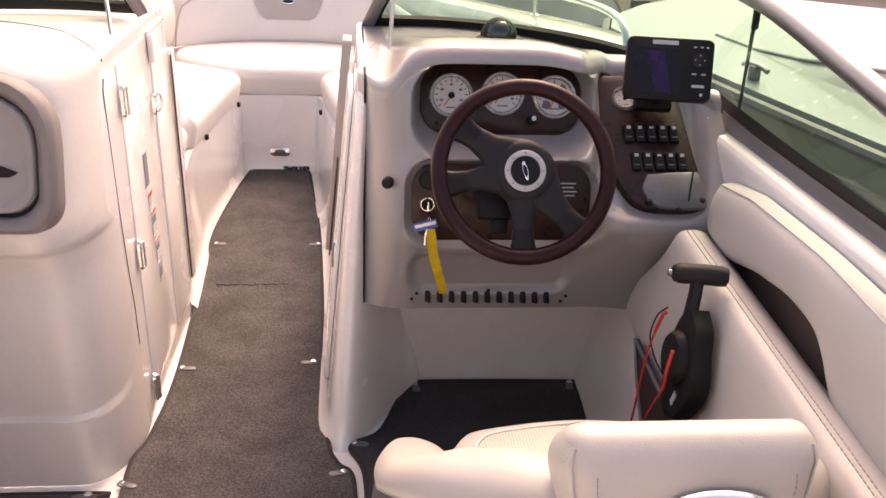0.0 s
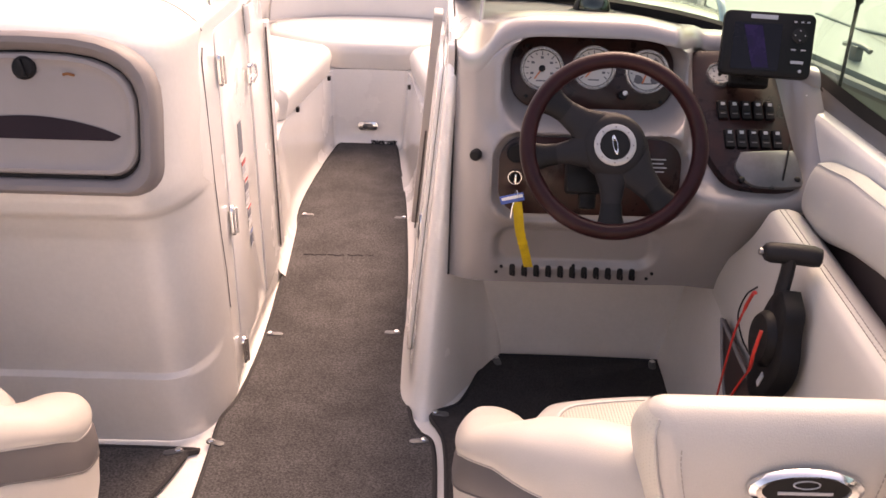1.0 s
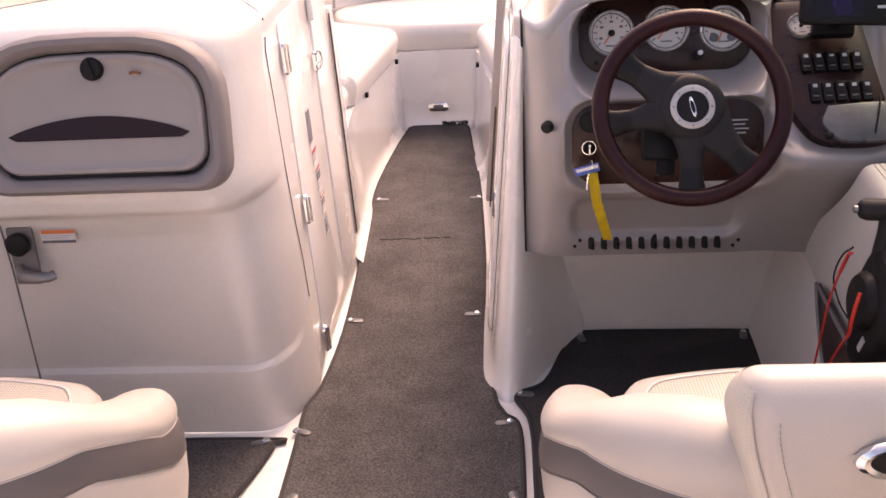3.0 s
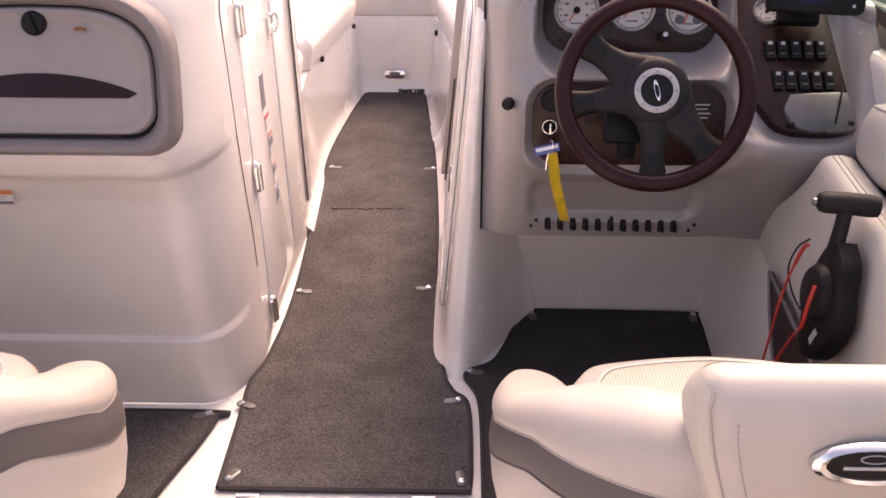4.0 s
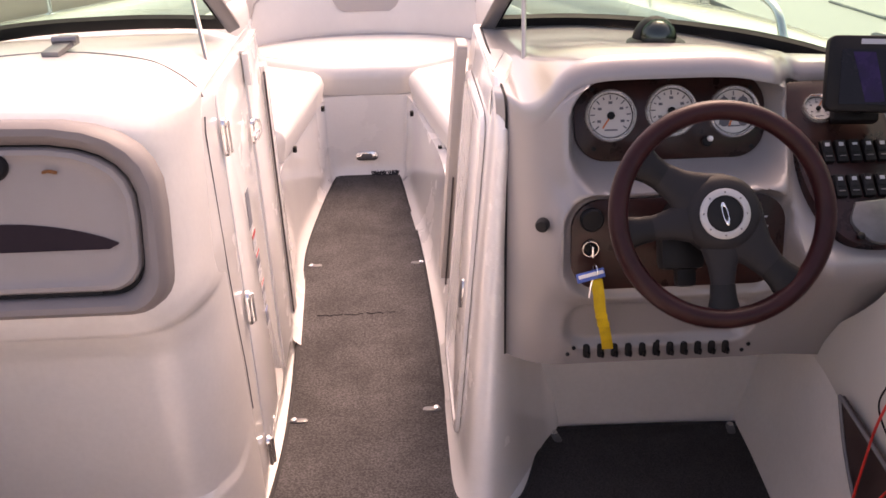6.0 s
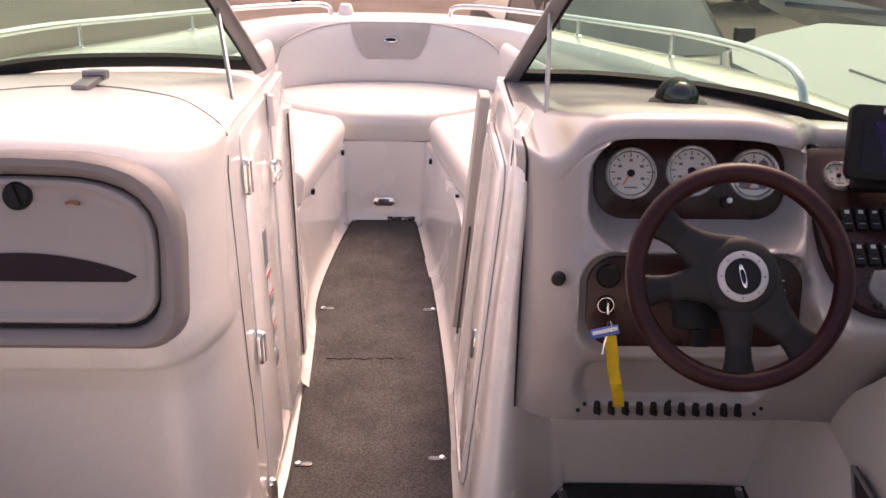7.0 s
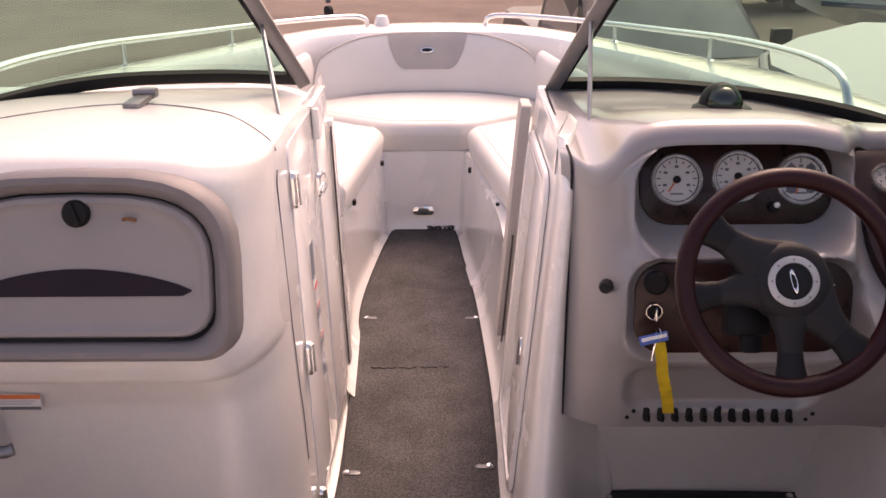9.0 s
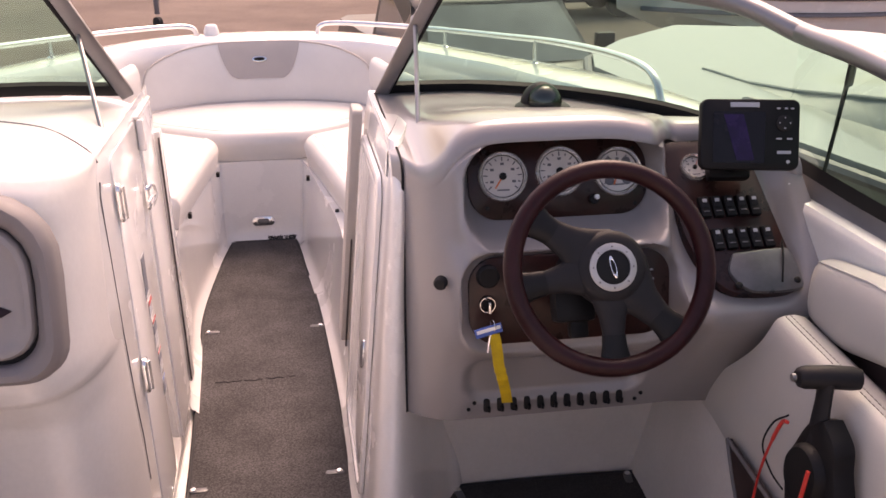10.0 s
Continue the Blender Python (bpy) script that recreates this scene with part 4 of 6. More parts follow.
def coaming(u, v):
    y = 1.755 - 2.6 * u
    prof = [(1.150, 0.40), (1.150, 0.80), (1.152, 0.832), (1.160, 0.844), (1.175, 0.848), (1.215, 0.838), (1.225, 0.832), (1.30, 0.83), (1.32, 0.78), (1.30, 0.2), (1.15, -0.6), (0.9, -0.8)]
    k = min(int(v * (len(prof) - 1)), len(prof) - 2)
    f = v * (len(prof) - 1) - k
    x, z = (prof[k][j] + (prof[k + 1][j] - prof[k][j]) * f for j in (0, 1))
    return Vector((x, y, z))


grid(bm, 30, 22, coaming)
tagged(part("coaming_starboard", bm, GEL), "white gelcoat starboard coaming and topside", "coaming", kind="structure")
bm = bmesh.new()
grid(bm, 30, 22, lambda u, v: Vector((-coaming(u, v).x, coaming(u, v).y + 0.6, coaming(u, v).z)))
tagged(part("coaming_port", bm, GEL), "white gelcoat port coaming and topside", "coaming", kind="structure")
bm = bmesh.new()
box(bm, (0.035, 0.05, 0.028), pose(1.155, 1.775, 0.862, 0, 0, 10), 0.006)
tagged(part("coaming_cap", bm, LINER), "small off-white end cap of the coaming", "trim", kind="structure")
# aft end of the cockpit, behind the camera
bm = bmesh.new()
box(bm, (2.5, 0.12, 0.75), pose(0, -1.45, 0.33), 0.03)
tagged(part("cockpit_aft", bm, GEL), "white moulded aft bulkhead of the cockpit", "wall", kind="structure")


# ---- windshield ----
def glazing(name, label, base, top, closing):
    """A curved screen: trim along its base, a rail along its top, glass between."""
    t = thing(name, label, "windshield", base[0], kind="structure")
    b, tp = curve(base, 8), curve(top, 8)
    n = len(b) - 1
    bm = bmesh.new()
    grid(bm, n, 6, lambda u, v: path_at(b, u).lerp(path_at(tp, u), v))
    g = part("pane", bm, GLASSM, t, "green tinted glass")
    g.visible_shadow = False
    bm = bmesh.new()
    grid(bm, n, 5, lambda u, v: path_at(b, u) + Vector((0, -0.010, -0.012)) + (path_at(tp, u) - path_at(b, u)).normalized() * (0.046 * v) + Vector((0, 0.02 * (v > 0.9), 0)))
    part("base_seal", bm, RUBBER, t, "black rubber base seal")
    bm = bmesh.new()
    tube(bm, tp, 0.021, 12)
    part("top_rail", bm, ALU, t, "silver aluminium top rail")
    return t, b, tp


w1 = glazing("window_1", "starboard tinted boat windshield with a silver frame", [(0.385, 2.41, 0.962), (0.60, 2.41, 0.958), (0.80, 2.33, 0.952), (0.98, 2.18, 0.942), (1.11, 2.04, 0.92), (1.195, 1.88, 0.885)],
             [(0.52, 2.20, 1.265), (0.66, 2.20, 1.258), (0.83, 2.15, 1.245), (0.98, 2.05, 1.23), (1.085, 1.93, 1.212), (1.15, 1.79, 1.172)], None)
w2 = glazing("window_2", "starboard side window with a silver frame", [(1.195, 1.88, 0.885), (1.20, 1.5, 0.872), (1.20, 1.1, 0.868), (1.20, 0.7, 0.866), (1.20, 0.2, 0.864)],
             [(1.15, 1.79, 1.172), (1.15, 1.5, 1.155), (1.15, 1.1, 1.096), (1.15, 0.8, 1.045), (1.165, 0.2, 0.93)], None)
bm = bmesh.new()
grid(bm, 30, 4, lambda u, v: Vector((1.184 + 0.010 * v + 0.006 * math.sin(math.pi * v), 1.89 - 1.7 * u, 0.835 + 0.040 * v + 0.010 * (1 - smooth01(0, 0.2, u)))))
part("sill_frame", bm, ALUD, w2[0], "dull grey aluminium sill")
w3 = glazing("window_3", "port tinted boat windshield with a silver frame", [(-0.252, 2.41, 0.982), (-0.48, 2.43, 0.985), (-0.74, 2.38, 0.982), (-0.92, 2.24, 0.965), (-1.09, 2.0, 0.93), (-1.195, 1.78, 0.89)],
             [(-0.365, 2.20, 1.265), (-0.52, 2.21, 1.265), (-0.74, 2.18, 1.255), (-0.92, 2.06, 1.24), (-1.06, 1.90, 1.212), (-1.15, 1.72, 1.172)], None)
w4 = glazing("window_4", "port side window with a silver frame", [(-1.195, 1.785, 0.895), (-1.20, 1.5, 0.872), (-1.20, 1.1, 0.868), (-1.20, 0.2, 0.864)],
             [(-1.15, 1.73, 1.172), (-1.15, 1.5, 1.155), (-1.15, 1.1, 1.096), (-1.165, 0.2, 0.93)], None)


def bar(bm, a, b, w, d, out):
    """A flat bar from a to b, w wide and d deep; out: the way its face looks."""
    a, b = Vector(a), Vector(b)
    ax = (b - a).normalized()
    n = (Vector(out) - ax * Vector(out).dot(ax)).normalized()
    m = Matrix((ax.cross(n), ax, n)).transposed().to_4x4()
    m.translation = (a + b) / 2
    box(bm, (w, (b - a).length, d), m, min(w, d) * 0.22)


for (t, b, tp), s in ((w1, 1), (w3, -1)):
    bm = bmesh.new()
    bar(bm, b[0] + Vector((-0.010 * s, -0.005, -0.01)), tp[0] + Vector((-0.010 * s, 0, 0.01)), 0.034, 0.026, (0, -1, 0.3))
    part("pillar", bm, ALU, t, "silver aluminium pillar")
    bm = bmesh.new()
    bar(bm, b[0] + Vector((0.011 * s, -0.006, -0.005)), tp[0] + Vector((0.011 * s, -0.002, 0.0)), 0.010, 0.020, (0, -1, 0.3))
    part("gasket", bm, RUBBER, t)
for a, b, nm in (((0.419, 2.030, 0.924), (0.449, 2.29, 1.147), 1), ((-0.241, 2.048, 0.955), (-0.318, 2.30, 1.15), -1)):
    t = thing("support_rod", "slim stainless windshield support rod", "rod", a)
    bm = bmesh.new()
    tube(bm, [a, b], 0.0055, 10)
    part("rod", bm, STEEL, t)
    for p in (a, b):
        bm = bmesh.new()
        lathe(bm, [(0.011, -0.012), (0.012, 0.0), (0.010, 0.010), (0.005, 0.014)], 14, frame_at(p, Vector(b) - Vector(a), (1, 0, 0)))
        part("end_fitting", bm, STEEL, t)
bm = bmesh.new()
tube(bm, [(1.205, 1.729, 0.90), (1.185, 1.68, 1.0), (1.160, 1.617, 1.146)], [0.004, 0.004, 0.005], 8)
tube(bm, [(1.168, 1.632, 1.10), (1.158, 1.61, 1.155)], 0.008, 8)
tagged(part("window_stay", bm, RUBBER), "thin black window stay against the side glass", "rod")

# ---- helm instruments ----
GN = Vector((0, -1, 0.38)).normalized()


def gauge_plane(x, z, off=0.0):
    return frame_at(Vector((x, 1.80 + 0.38 * (z - 0.90), z)) + GN * off, GN)


bm = bmesh.new()
slab(bm, rounded(0.368, 0.160, 0.060, 8), 0.005, gauge_plane(0.668, 0.897, 0.003), 0.002)
panel = part("gauge_panel", bm, BURL, helm_dash, "dark burl wood gauge panel")
for x, z in ((0.52, 0.95), (0.52, 0.845), (0.825, 0.945), (0.825, 0.84), (0.668, 0.965)):
    bm = bmesh.new()
    lathe(bm, [(0.0045, 0), (0.0045, 0.002), (0.002, 0.003)], 8, gauge_plane(x, z, 0.007))
    part("screw", bm, BLACK, panel)


def gauge(x, z, r, frame, label, marks, needle):
    t = thing("gauge", label, "gauge", frame(x, z).translation, "helm gauges")
    m = frame(x, z, 0.006)
    bm = bmesh.new()
    lathe(bm, [(r * 1.03, 0), (r * 1.03, 0.005), (r * 0.99, 0.012), (r * 0.94, 0.014), (r * 0.88, 0.011), (r * 0.83, 0.004)], 40, m, False)
    part("bezel", bm, BEZCHROME, t, "polished chrome bezel")
    bm = bmesh.new()
    lathe(bm, [(r * 0.9, 0.002), (r * 0.9, 0.0045)], 32, m)
    face = part("face", bm, DIAL, t, "off-white dial face")
    bm = bmesh.new()
    ring(bm, r * 0.855, r * 0.032, m @ pose(0, 0, 0.0055), 36, 6)
    part("shadow_ring", bm, BLACK, t, "black inner ring")
    bm = bmesh.new()
    for k in range(marks):
        a = radians(220 - 260 * k / (marks - 1))
        long = k % 2 == 0
        box(bm, (r * 0.05, r * (0.17 if long else 0.10), 0.0006), m @ pose(r * 0.70 * math.cos(a), r * 0.70 * math.sin(a), 0.005, 0, 0, math.degrees(a) - 90))
    for k in range(5):
        a = radians(205 - 230 * k / 4)
        box(bm, (r * 0.15, r * 0.10, 0.0006), m @ pose(r * 0.50 * math.cos(a), r * 0.50 * math.sin(a), 0.005))
    box(bm, (r * 0.5, r * 0.06, 0.0006), m @ pose(0, -r * 0.55, 0.005))
    part("scale_print", bm, PRINT, face, "grey scale marks")
    bm = bmesh.new()
    a = radians(needle)
    box(bm, (r * 0.06, r * 0.62, 0.0012), m @ pose(r * 0.27 * math.cos(a), r * 0.27 * math.sin(a), 0.0075, 0, 0, needle - 90))
    part("needle", bm, ORANGE, t, "orange needle")
    bm = bmesh.new()
    lathe(bm, [(r * 0.15, 0.004), (r * 0.15, 0.009), (r * 0.08, 0.0105)], 14, m)
    part("needle_cap", bm, BLACK, t)
    return t


gauge(0.554, 0.903, 0.0495, gauge_plane, "round white-faced tachometer with a chrome bezel", 13, 235)
gauge(0.671, 0.908, 0.0495, gauge_plane, "round white-faced speedometer with a chrome bezel", 13, 230)
t3 = gauge(0.791, 0.903, 0.0495, gauge_plane, "round white four-in-one gauge with a chrome bezel", 9, 250)
bm = bmesh.new()
for a in (45, 135, 225, 315):
    lathe(bm, [(0.010, 0.005), (0.009, 0.0062)], 12, gauge_plane(0.791, 0.903, 0.006) @ pose(0.026 * math.cos(radians(a)), 0.026 * math.sin(radians(a)), 0))
part("sub_dial_print", bm, PRINT, t3, "small dark sub-dials")
t = thing("trim_knob", "small black knob with a white cap on the gauge panel", "knob", (0.735, 1.78, 0.85))
bm = bmesh.new()
lathe(bm, [(0.010, 0.006), (0.010, 0.016), (0.008, 0.018)], 16, gauge_plane(0.738, 0.852))
part("collar", bm, BLACK, t)
bm = bmesh.new()
lathe(bm, [(0.0055, 0.0), (0.0055, 0.006), (0.003, 0.008)], 12, gauge_plane(0.742, 0.856, 0.016))
part("cap", bm, WHITE, t)

# lower panel with ignition
LN = Vector((0, -1, 0.15)).normalized()


def low_plane(x, z, off=0.0):
    return frame_at(Vector((x, 1.656 + 0.15 * (z - 0.70), z)) + LN * off, LN)


bm = bmesh.new()
slab(bm, rounded(0.40, 0.172, 0.055, 8), 0.008, low_plane(0.660, 0.702, 0.004), 0.002)
lp = part("ignition_panel", bm, BURL, helm_dash, "dark burl wood panel behind the wheel")
bm = bmesh.new()
for k, w in enumerate((0.05, 0.04, 0.055, 0.045)):
    box(bm, (w, 0.003, 0.001), low_plane(0.80, 0.745 - 0.009 * k, 0.0125))
part("print_bar", bm, PRINTG, lp, "rows of small grey print")
t = thing("power_socket", "round black power socket with a cap", "socket", (0.497, 1.63, 0.748))
bm = bmesh.new()
lathe(bm, [(0.022, 0.0), (0.022, 0.010), (0.018, 0.014), (0.006, 0.014)], 24, low_plane(0.497, 0.752, 0.010))
part("cap", bm, BLACK, t)
ig = thing("ignition_switch", "chrome ignition switch with its key turned upright", "switch", (0.495, 1.63, 0.698))
bm = bmesh.new()
lathe(bm, [(0.016, 0.0), (0.016, 0.008), (0.012, 0.011), (0.0105, 0.010), (0.009, 0.006)], 24, low_plane(0.495, 0.698, 0.010))
part("barrel", bm, BLACK, ig)
bm = bmesh.new()
ring(bm, 0.0145, 0.0015, low_plane(0.495, 0.698, 0.019), 24, 6)
part("collar", bm, CHROME, ig, "thin chrome collar")
bm = bmesh.new()
box(bm, (0.004, 0.022, 0.024), low_plane(0.495, 0.698, 0.030), 0.001)
part("key", bm, CHROME, ig, "small metal key")
kf = thing("key_float", "yellow webbing key float with a blue and white tag", "key ring", (0.50, 1.60, 0.65))
bm = bmesh.new()
ring(bm, 0.011, 0.0012, frame_at((0.497, 1.598, 0.676), (1, 0.2, 0)), 20, 6)
part("split_ring", bm, CHROME, kf)
bm = bmesh.new()
box(bm, (0.052, 0.004, 0.018), pose(0.488, 1.594, 0.668, 0, -14, 0), 0.001)
tag = part("tag", bm, BLUEP, kf, "blue plastic tag")
bm = bmesh.new()
box(bm, (0.046, 0.001, 0.007), pose(0.488, 1.5913, 0.671, 0, -14, 0))
part("tag_print", bm, WHITE, tag)
bm = bmesh.new()
strap = curve([(0.499, 1.595, 0.660), (0.504, 1.590, 0.63), (0.509, 1.592, 0.595), (0.520, 1.602, 0.555), (0.531, 1.622, 0.515), (0.540, 1.648, 0.480)], 6)
loft(bm, [[p + Vector((dx, dy, 0)) for dx, dy in ((-0.0105, -0.002), (0.0105, -0.0025), (0.0105, 0.002), (-0.0105, 0.0025))] for p in strap])
st = part("strap", bm, YELLOW, kf)
bm = bmesh.new()
for k in (14, 17):
    box(bm, (0.0215, 0.006, 0.006), Matrix.Translation(strap[k]))
part("stitch_bar", bm, YELLOW, st)
bm = bmesh.new()
tube(bm, curve([(0.493, 1.595, 0.664), (0.489, 1.592, 0.645), (0.488, 1.596, 0.622)], 4), 0.0022, 6)
part("spare_key", bm, CHROME, kf)
t = thing("kill_switch", "small black rubber cap on the dash face", "switch", (0.411, 1.65, 0.742))
bm = bmesh.new()
lathe(bm, [(0.013, 0), (0.013, 0.012), (0.010, 0.017), (0.004, 0.018)], 18, frame_at((0.411, 1.668, 0.742), (-0.45, -1, 0)))
part("cap", bm, RUBBER, t)

# vents
for k in range(11):
    x = 0.507 + 0.0282 * k
    t = thing("vent_clip", "small black louvre clip in the vent row", "vent", (x, 1.68, 0.452), "vent louvres")
    m = frame_at((x, dash_face(max(x, 0.47), 0.45) - 0.001, 0.4525 - 0.004 * k / 10), (0, -1, 0.2))
    bm = bmesh.new()
    slab(bm, rounded(0.0135, 0.028, 0.005, 3), 0.005, m, 0.0015)
    louvre = part("body", bm, BLACK, t)
    bm = bmesh.new()
    box(bm, (0.006, 0.012, 0.007), m @ pose(0.004, -0.008, 0.006, 25), 0.0015)
    part("tongue", bm, BLACK, t)
for x, z in ((0.481, 0.462), (0.470, 0.445), (0.649, 0.470), (0.836, 0.452), (0.826, 0.436)):
    t = thing("vent_screw", "small black screw beside the vent row", "screw", (x, 1.68, z), "vent screws")
    bm = bmesh.new()
    lathe(bm, [(0.0042, 0), (0.0042, 0.003), (0.002, 0.004)], 8, frame_at((x, dash_face(max(x, 0.47), z), z), (0, -1, 0.1)))
    part("head", bm, BLACK, t)

# switch panel
SN = Vector((0, -1, 1.157)).normalized()


def switch_plane(x, z, off=0.0):
    return frame_at(Vector((x, 1.626 + 1.157 * (z - 0.745), z)) + SN * off, SN)


bm = bmesh.new()
ol = [(-0.105, 0.13), (-0.10, 0.158), (-0.075, 0.172), (0.06, 0.172), (0.078, 0.155), (0.098, -0.06), (0.106, -0.155), (0.098, -0.175), (0.075, -0.185), (0.0, -0.185), (-0.045, -0.172), (-0.075, -0.135), (-0.098, -0.07), (-0.105, 0.0)]
cl = [(p.x, p.y) for p in curve([(x, y, 0) for x, y in ol + ol[:1]], 4)[:-1]]
slab(bm, cl, 0.030, switch_plane(1.0, 0.828, -0.022), 0.002)
sp = part("switch_panel", bm, BURL, helm_dash, "dark burl wood switch panel")
bm = bmesh.new()
cov = [(p.x, p.y) for p in curve([(x, y, 0) for x, y in ((-0.05, 0.04), (0.05, 0.046), (0.07, 0.035), (0.076, -0.03), (0.06, -0.044), (0.0, -0.046), (-0.04, -0.038), (-0.066, 0.0), (-0.05, 0.04))], 4)[:-1]]
slab(bm, cov, 0.010, switch_plane(1.030, 0.737, 0.007), 0.003)
cover = thing("tray_cover", "smoked clear tray cover under the rocker switches", "cover", (1.03, 1.63, 0.75))
part("cover_plate", bm, SMOKED, cover)
for x, z in ((0.974, 0.718), (1.094, 0.720)):
    bm = bmesh.new()
    lathe(bm, [(0.007, 0), (0.007, 0.006), (0.004, 0.008)], 12, switch_plane(x, z, 0.012))
    part("screw", bm, BLACK, cover)
bm = bmesh.new()
tube(bm, curve([switch_plane(1.09, 0.778, 0.016) @ Vector((0, 0, 0)), switch_plane(1.078, 0.753, 0.022) @ Vector((0, 0, 0)), switch_plane(1.062, 0.718, 0.018) @ Vector((0, 0, 0))], 5), 0.002, 6)
part("loose_wire", bm, BLACK, cover, "thin loose black wire")
gauge(0.957, 0.897, 0.030, switch_plane, "small round gauge with a chrome bezel on the switch panel", 7, 60)
for row, (x0, z0) in enumerate(((0.952, 0.834), (0.960, 0.786))):
    for k in range(5):
        x = x0 + 0.0262 * k
        t = thing("rocker_switch", "black rocker switch with a small white symbol", "switch", switch_plane(x, z0).translation, "helm rocker switches")
        bm = bmesh.new()
        box(bm, (0.0205, 0.046, 0.012), switch_plane(x, z0, 0.011), 0.0025)
        body = part("body", bm, BLACK, t)
        bm = bmesh.new()
        box(bm, (0.017, 0.024, 0.006), switch_plane(x, z0, 0.017) @ pose(0, 0.009, 0, 8), 0.002)
        part("rocker", bm, GREYBLK, t)
        bm = bmesh.new()
        box(bm, (0.0088, 0.0070 if k != 2 else 0.0045, 0.001), switch_plane(x, z0, 0.0205) @ pose(0, 0.011, 0.0005, 8))
        part("symbol", bm, PRINTG, body)
        bm = bmesh.new()
        box(bm, (0.012, 0.0022, 0.001), switch_plane(x, z0, 0.0173) @ pose(0, -0.012, 0.0005))
        part("legend_bar", bm, PRINT, body)

# fish finder
SO = frame_at((1.018, 1.698, 0.995), (-0.20, -0.93, 0.33))
ff = thing("fish_finder", "black fish finder display on a swivel bracket", "display", (1.02, 1.75, 0.92))
bm = bmesh.new()
loft(bm, [[SO @ Vector((x * s, y * s, z)) for x, y in rounded(0.188, 0.136, 0.014, 5)] for s, z in ((0.80, -0.045), (0.95, -0.035), (1.0, -0.015), (1.0, 0.0), (0.985, 0.006), (0.95, 0.008))])
part("case", bm, BLACK, ff)
bm = bmesh.new()
slab(bm, rounded(0.098, 0.098, 0.003, 2), 0.002, SO @ pose(-0.022, -0.006, 0.0075))
screen = part("screen", bm, SCREEN, ff, "dark purple-tinted screen")
bm = bmesh.new()
slab(bm, [(-0.030, 0.044), (0.008, 0.044), (0.030, -0.044), (-0.004, -0.044)], 0.0006, SO @ pose(-0.022, -0.006, 0.0095))
part("screen_band", bm, SCREENP, screen, "purple band across the screen")
bm = bmesh.new()
box(bm, (0.055, 0.009, 0.0008), SO @ pose(-0.012, 0.0565, 0.0084))
part("maker_bar", bm, PRINTG, ff, "plain white bar where the maker's mark stands")
bm = bmesh.new()
box(bm, (0.026, 0.006, 0.0008), SO @ pose(0.064, -0.034, 0.0084))
part("model_bar", bm, PRINTG, ff)
bm = bmesh.new()
lathe(bm, [(0.016, 0), (0.016, 0.003), (0.013, 0.0045)], 20, SO @ pose(0.064, 0.022, 0.007))
pad = part("button_pad", bm, RUBBER, ff)
for a in range(4):
    bm = bmesh.new()
    lathe(bm, [(0.0016, 0.0045), (0.0012, 0.0055)], 6, SO @ pose(0.064 + 0.010 * math.cos(a * math.pi / 2), 0.022 + 0.010 * math.sin(a * math.pi / 2), 0.007))
    part("button_mark", bm, PRINTG, pad)
for w, dx, dy in ((0.010, -0.010, -0.008), (0.010, 0.010, -0.008), (0.006, -0.012, 0.050), (0.006, 0.002, 0.050), (0.006, 0.014, 0.050)):
    bm = bmesh.new()
    box(bm, (w, 0.003, 0.0008), SO @ pose(0.064 + dx, dy, 0.0085))
    part("key_mark", bm, PRINTG, ff)
bm = bmesh.new()
lathe(bm, [(0.0035, 0.0), (0.0035, 0.002)], 8, SO @ pose(0.072, -0.052, 0.007))
part("power_mark", bm, PRINTG, ff)
bm = bmesh.new()
box(bm, (0.085, 0.04, 0.03), frame_at((1.012, 1.762, 0.905), (-0.1, -0.8, 0.6)), 0.008)
tube(bm, [(1.012, 1.765, 0.905), (1.018, 1.735, 0.96)], 0.018, 12)
part("bracket", bm, BLACK, ff)

# compass
cp = thing("compass", "black dash compass with a clear dome", "compass", (0.685, 2.01, 0.985))
zc = on_top(DASH_PTS, 0.68, 2.01) - 0.004
bm = bmesh.new()
lathe(bm, [(0.062, 0), (0.060, 0.008), (0.052, 0.013), (0.036, 0.016)], 32, pose(0.69, 2.01, zc))
part("base", bm, BLACK, cp)
bm = bmesh.new()
lathe(bm, [(0.030 * math.cos(a), 0.018 + 0.03 * math.sin(a)) for a in (math.pi / 2 * k / 8 for k in range(-2, 8))] + [(0.001, 0.048)], 24, pose(0.69, 2.0, zc))
part("card", bm, GREYBLK, cp, "dark compass card")
bm = bmesh.new()
lathe(bm, [(0.037 * math.cos(a), 0.020 + 0.037 * math.sin(a)) for a in (math.pi / 2 * k / 10 for k in range(-3, 10))] + [(0.001, 0.057)], 28, pose(0.69, 1.995, zc))
part("dome", bm, LENS, cp, "clear dome")
bm = bmesh.new()
lathe(bm, [(0.046 * math.cos(a), 0.008 + 0.050 * math.sin(a)) for a in (math.pi / 2 * k / 10 for k in range(0, 10))] + [(0.001, 0.058)], 28, pose(0.69, 2.022, zc))
part("hood", bm, BLACK, cp)

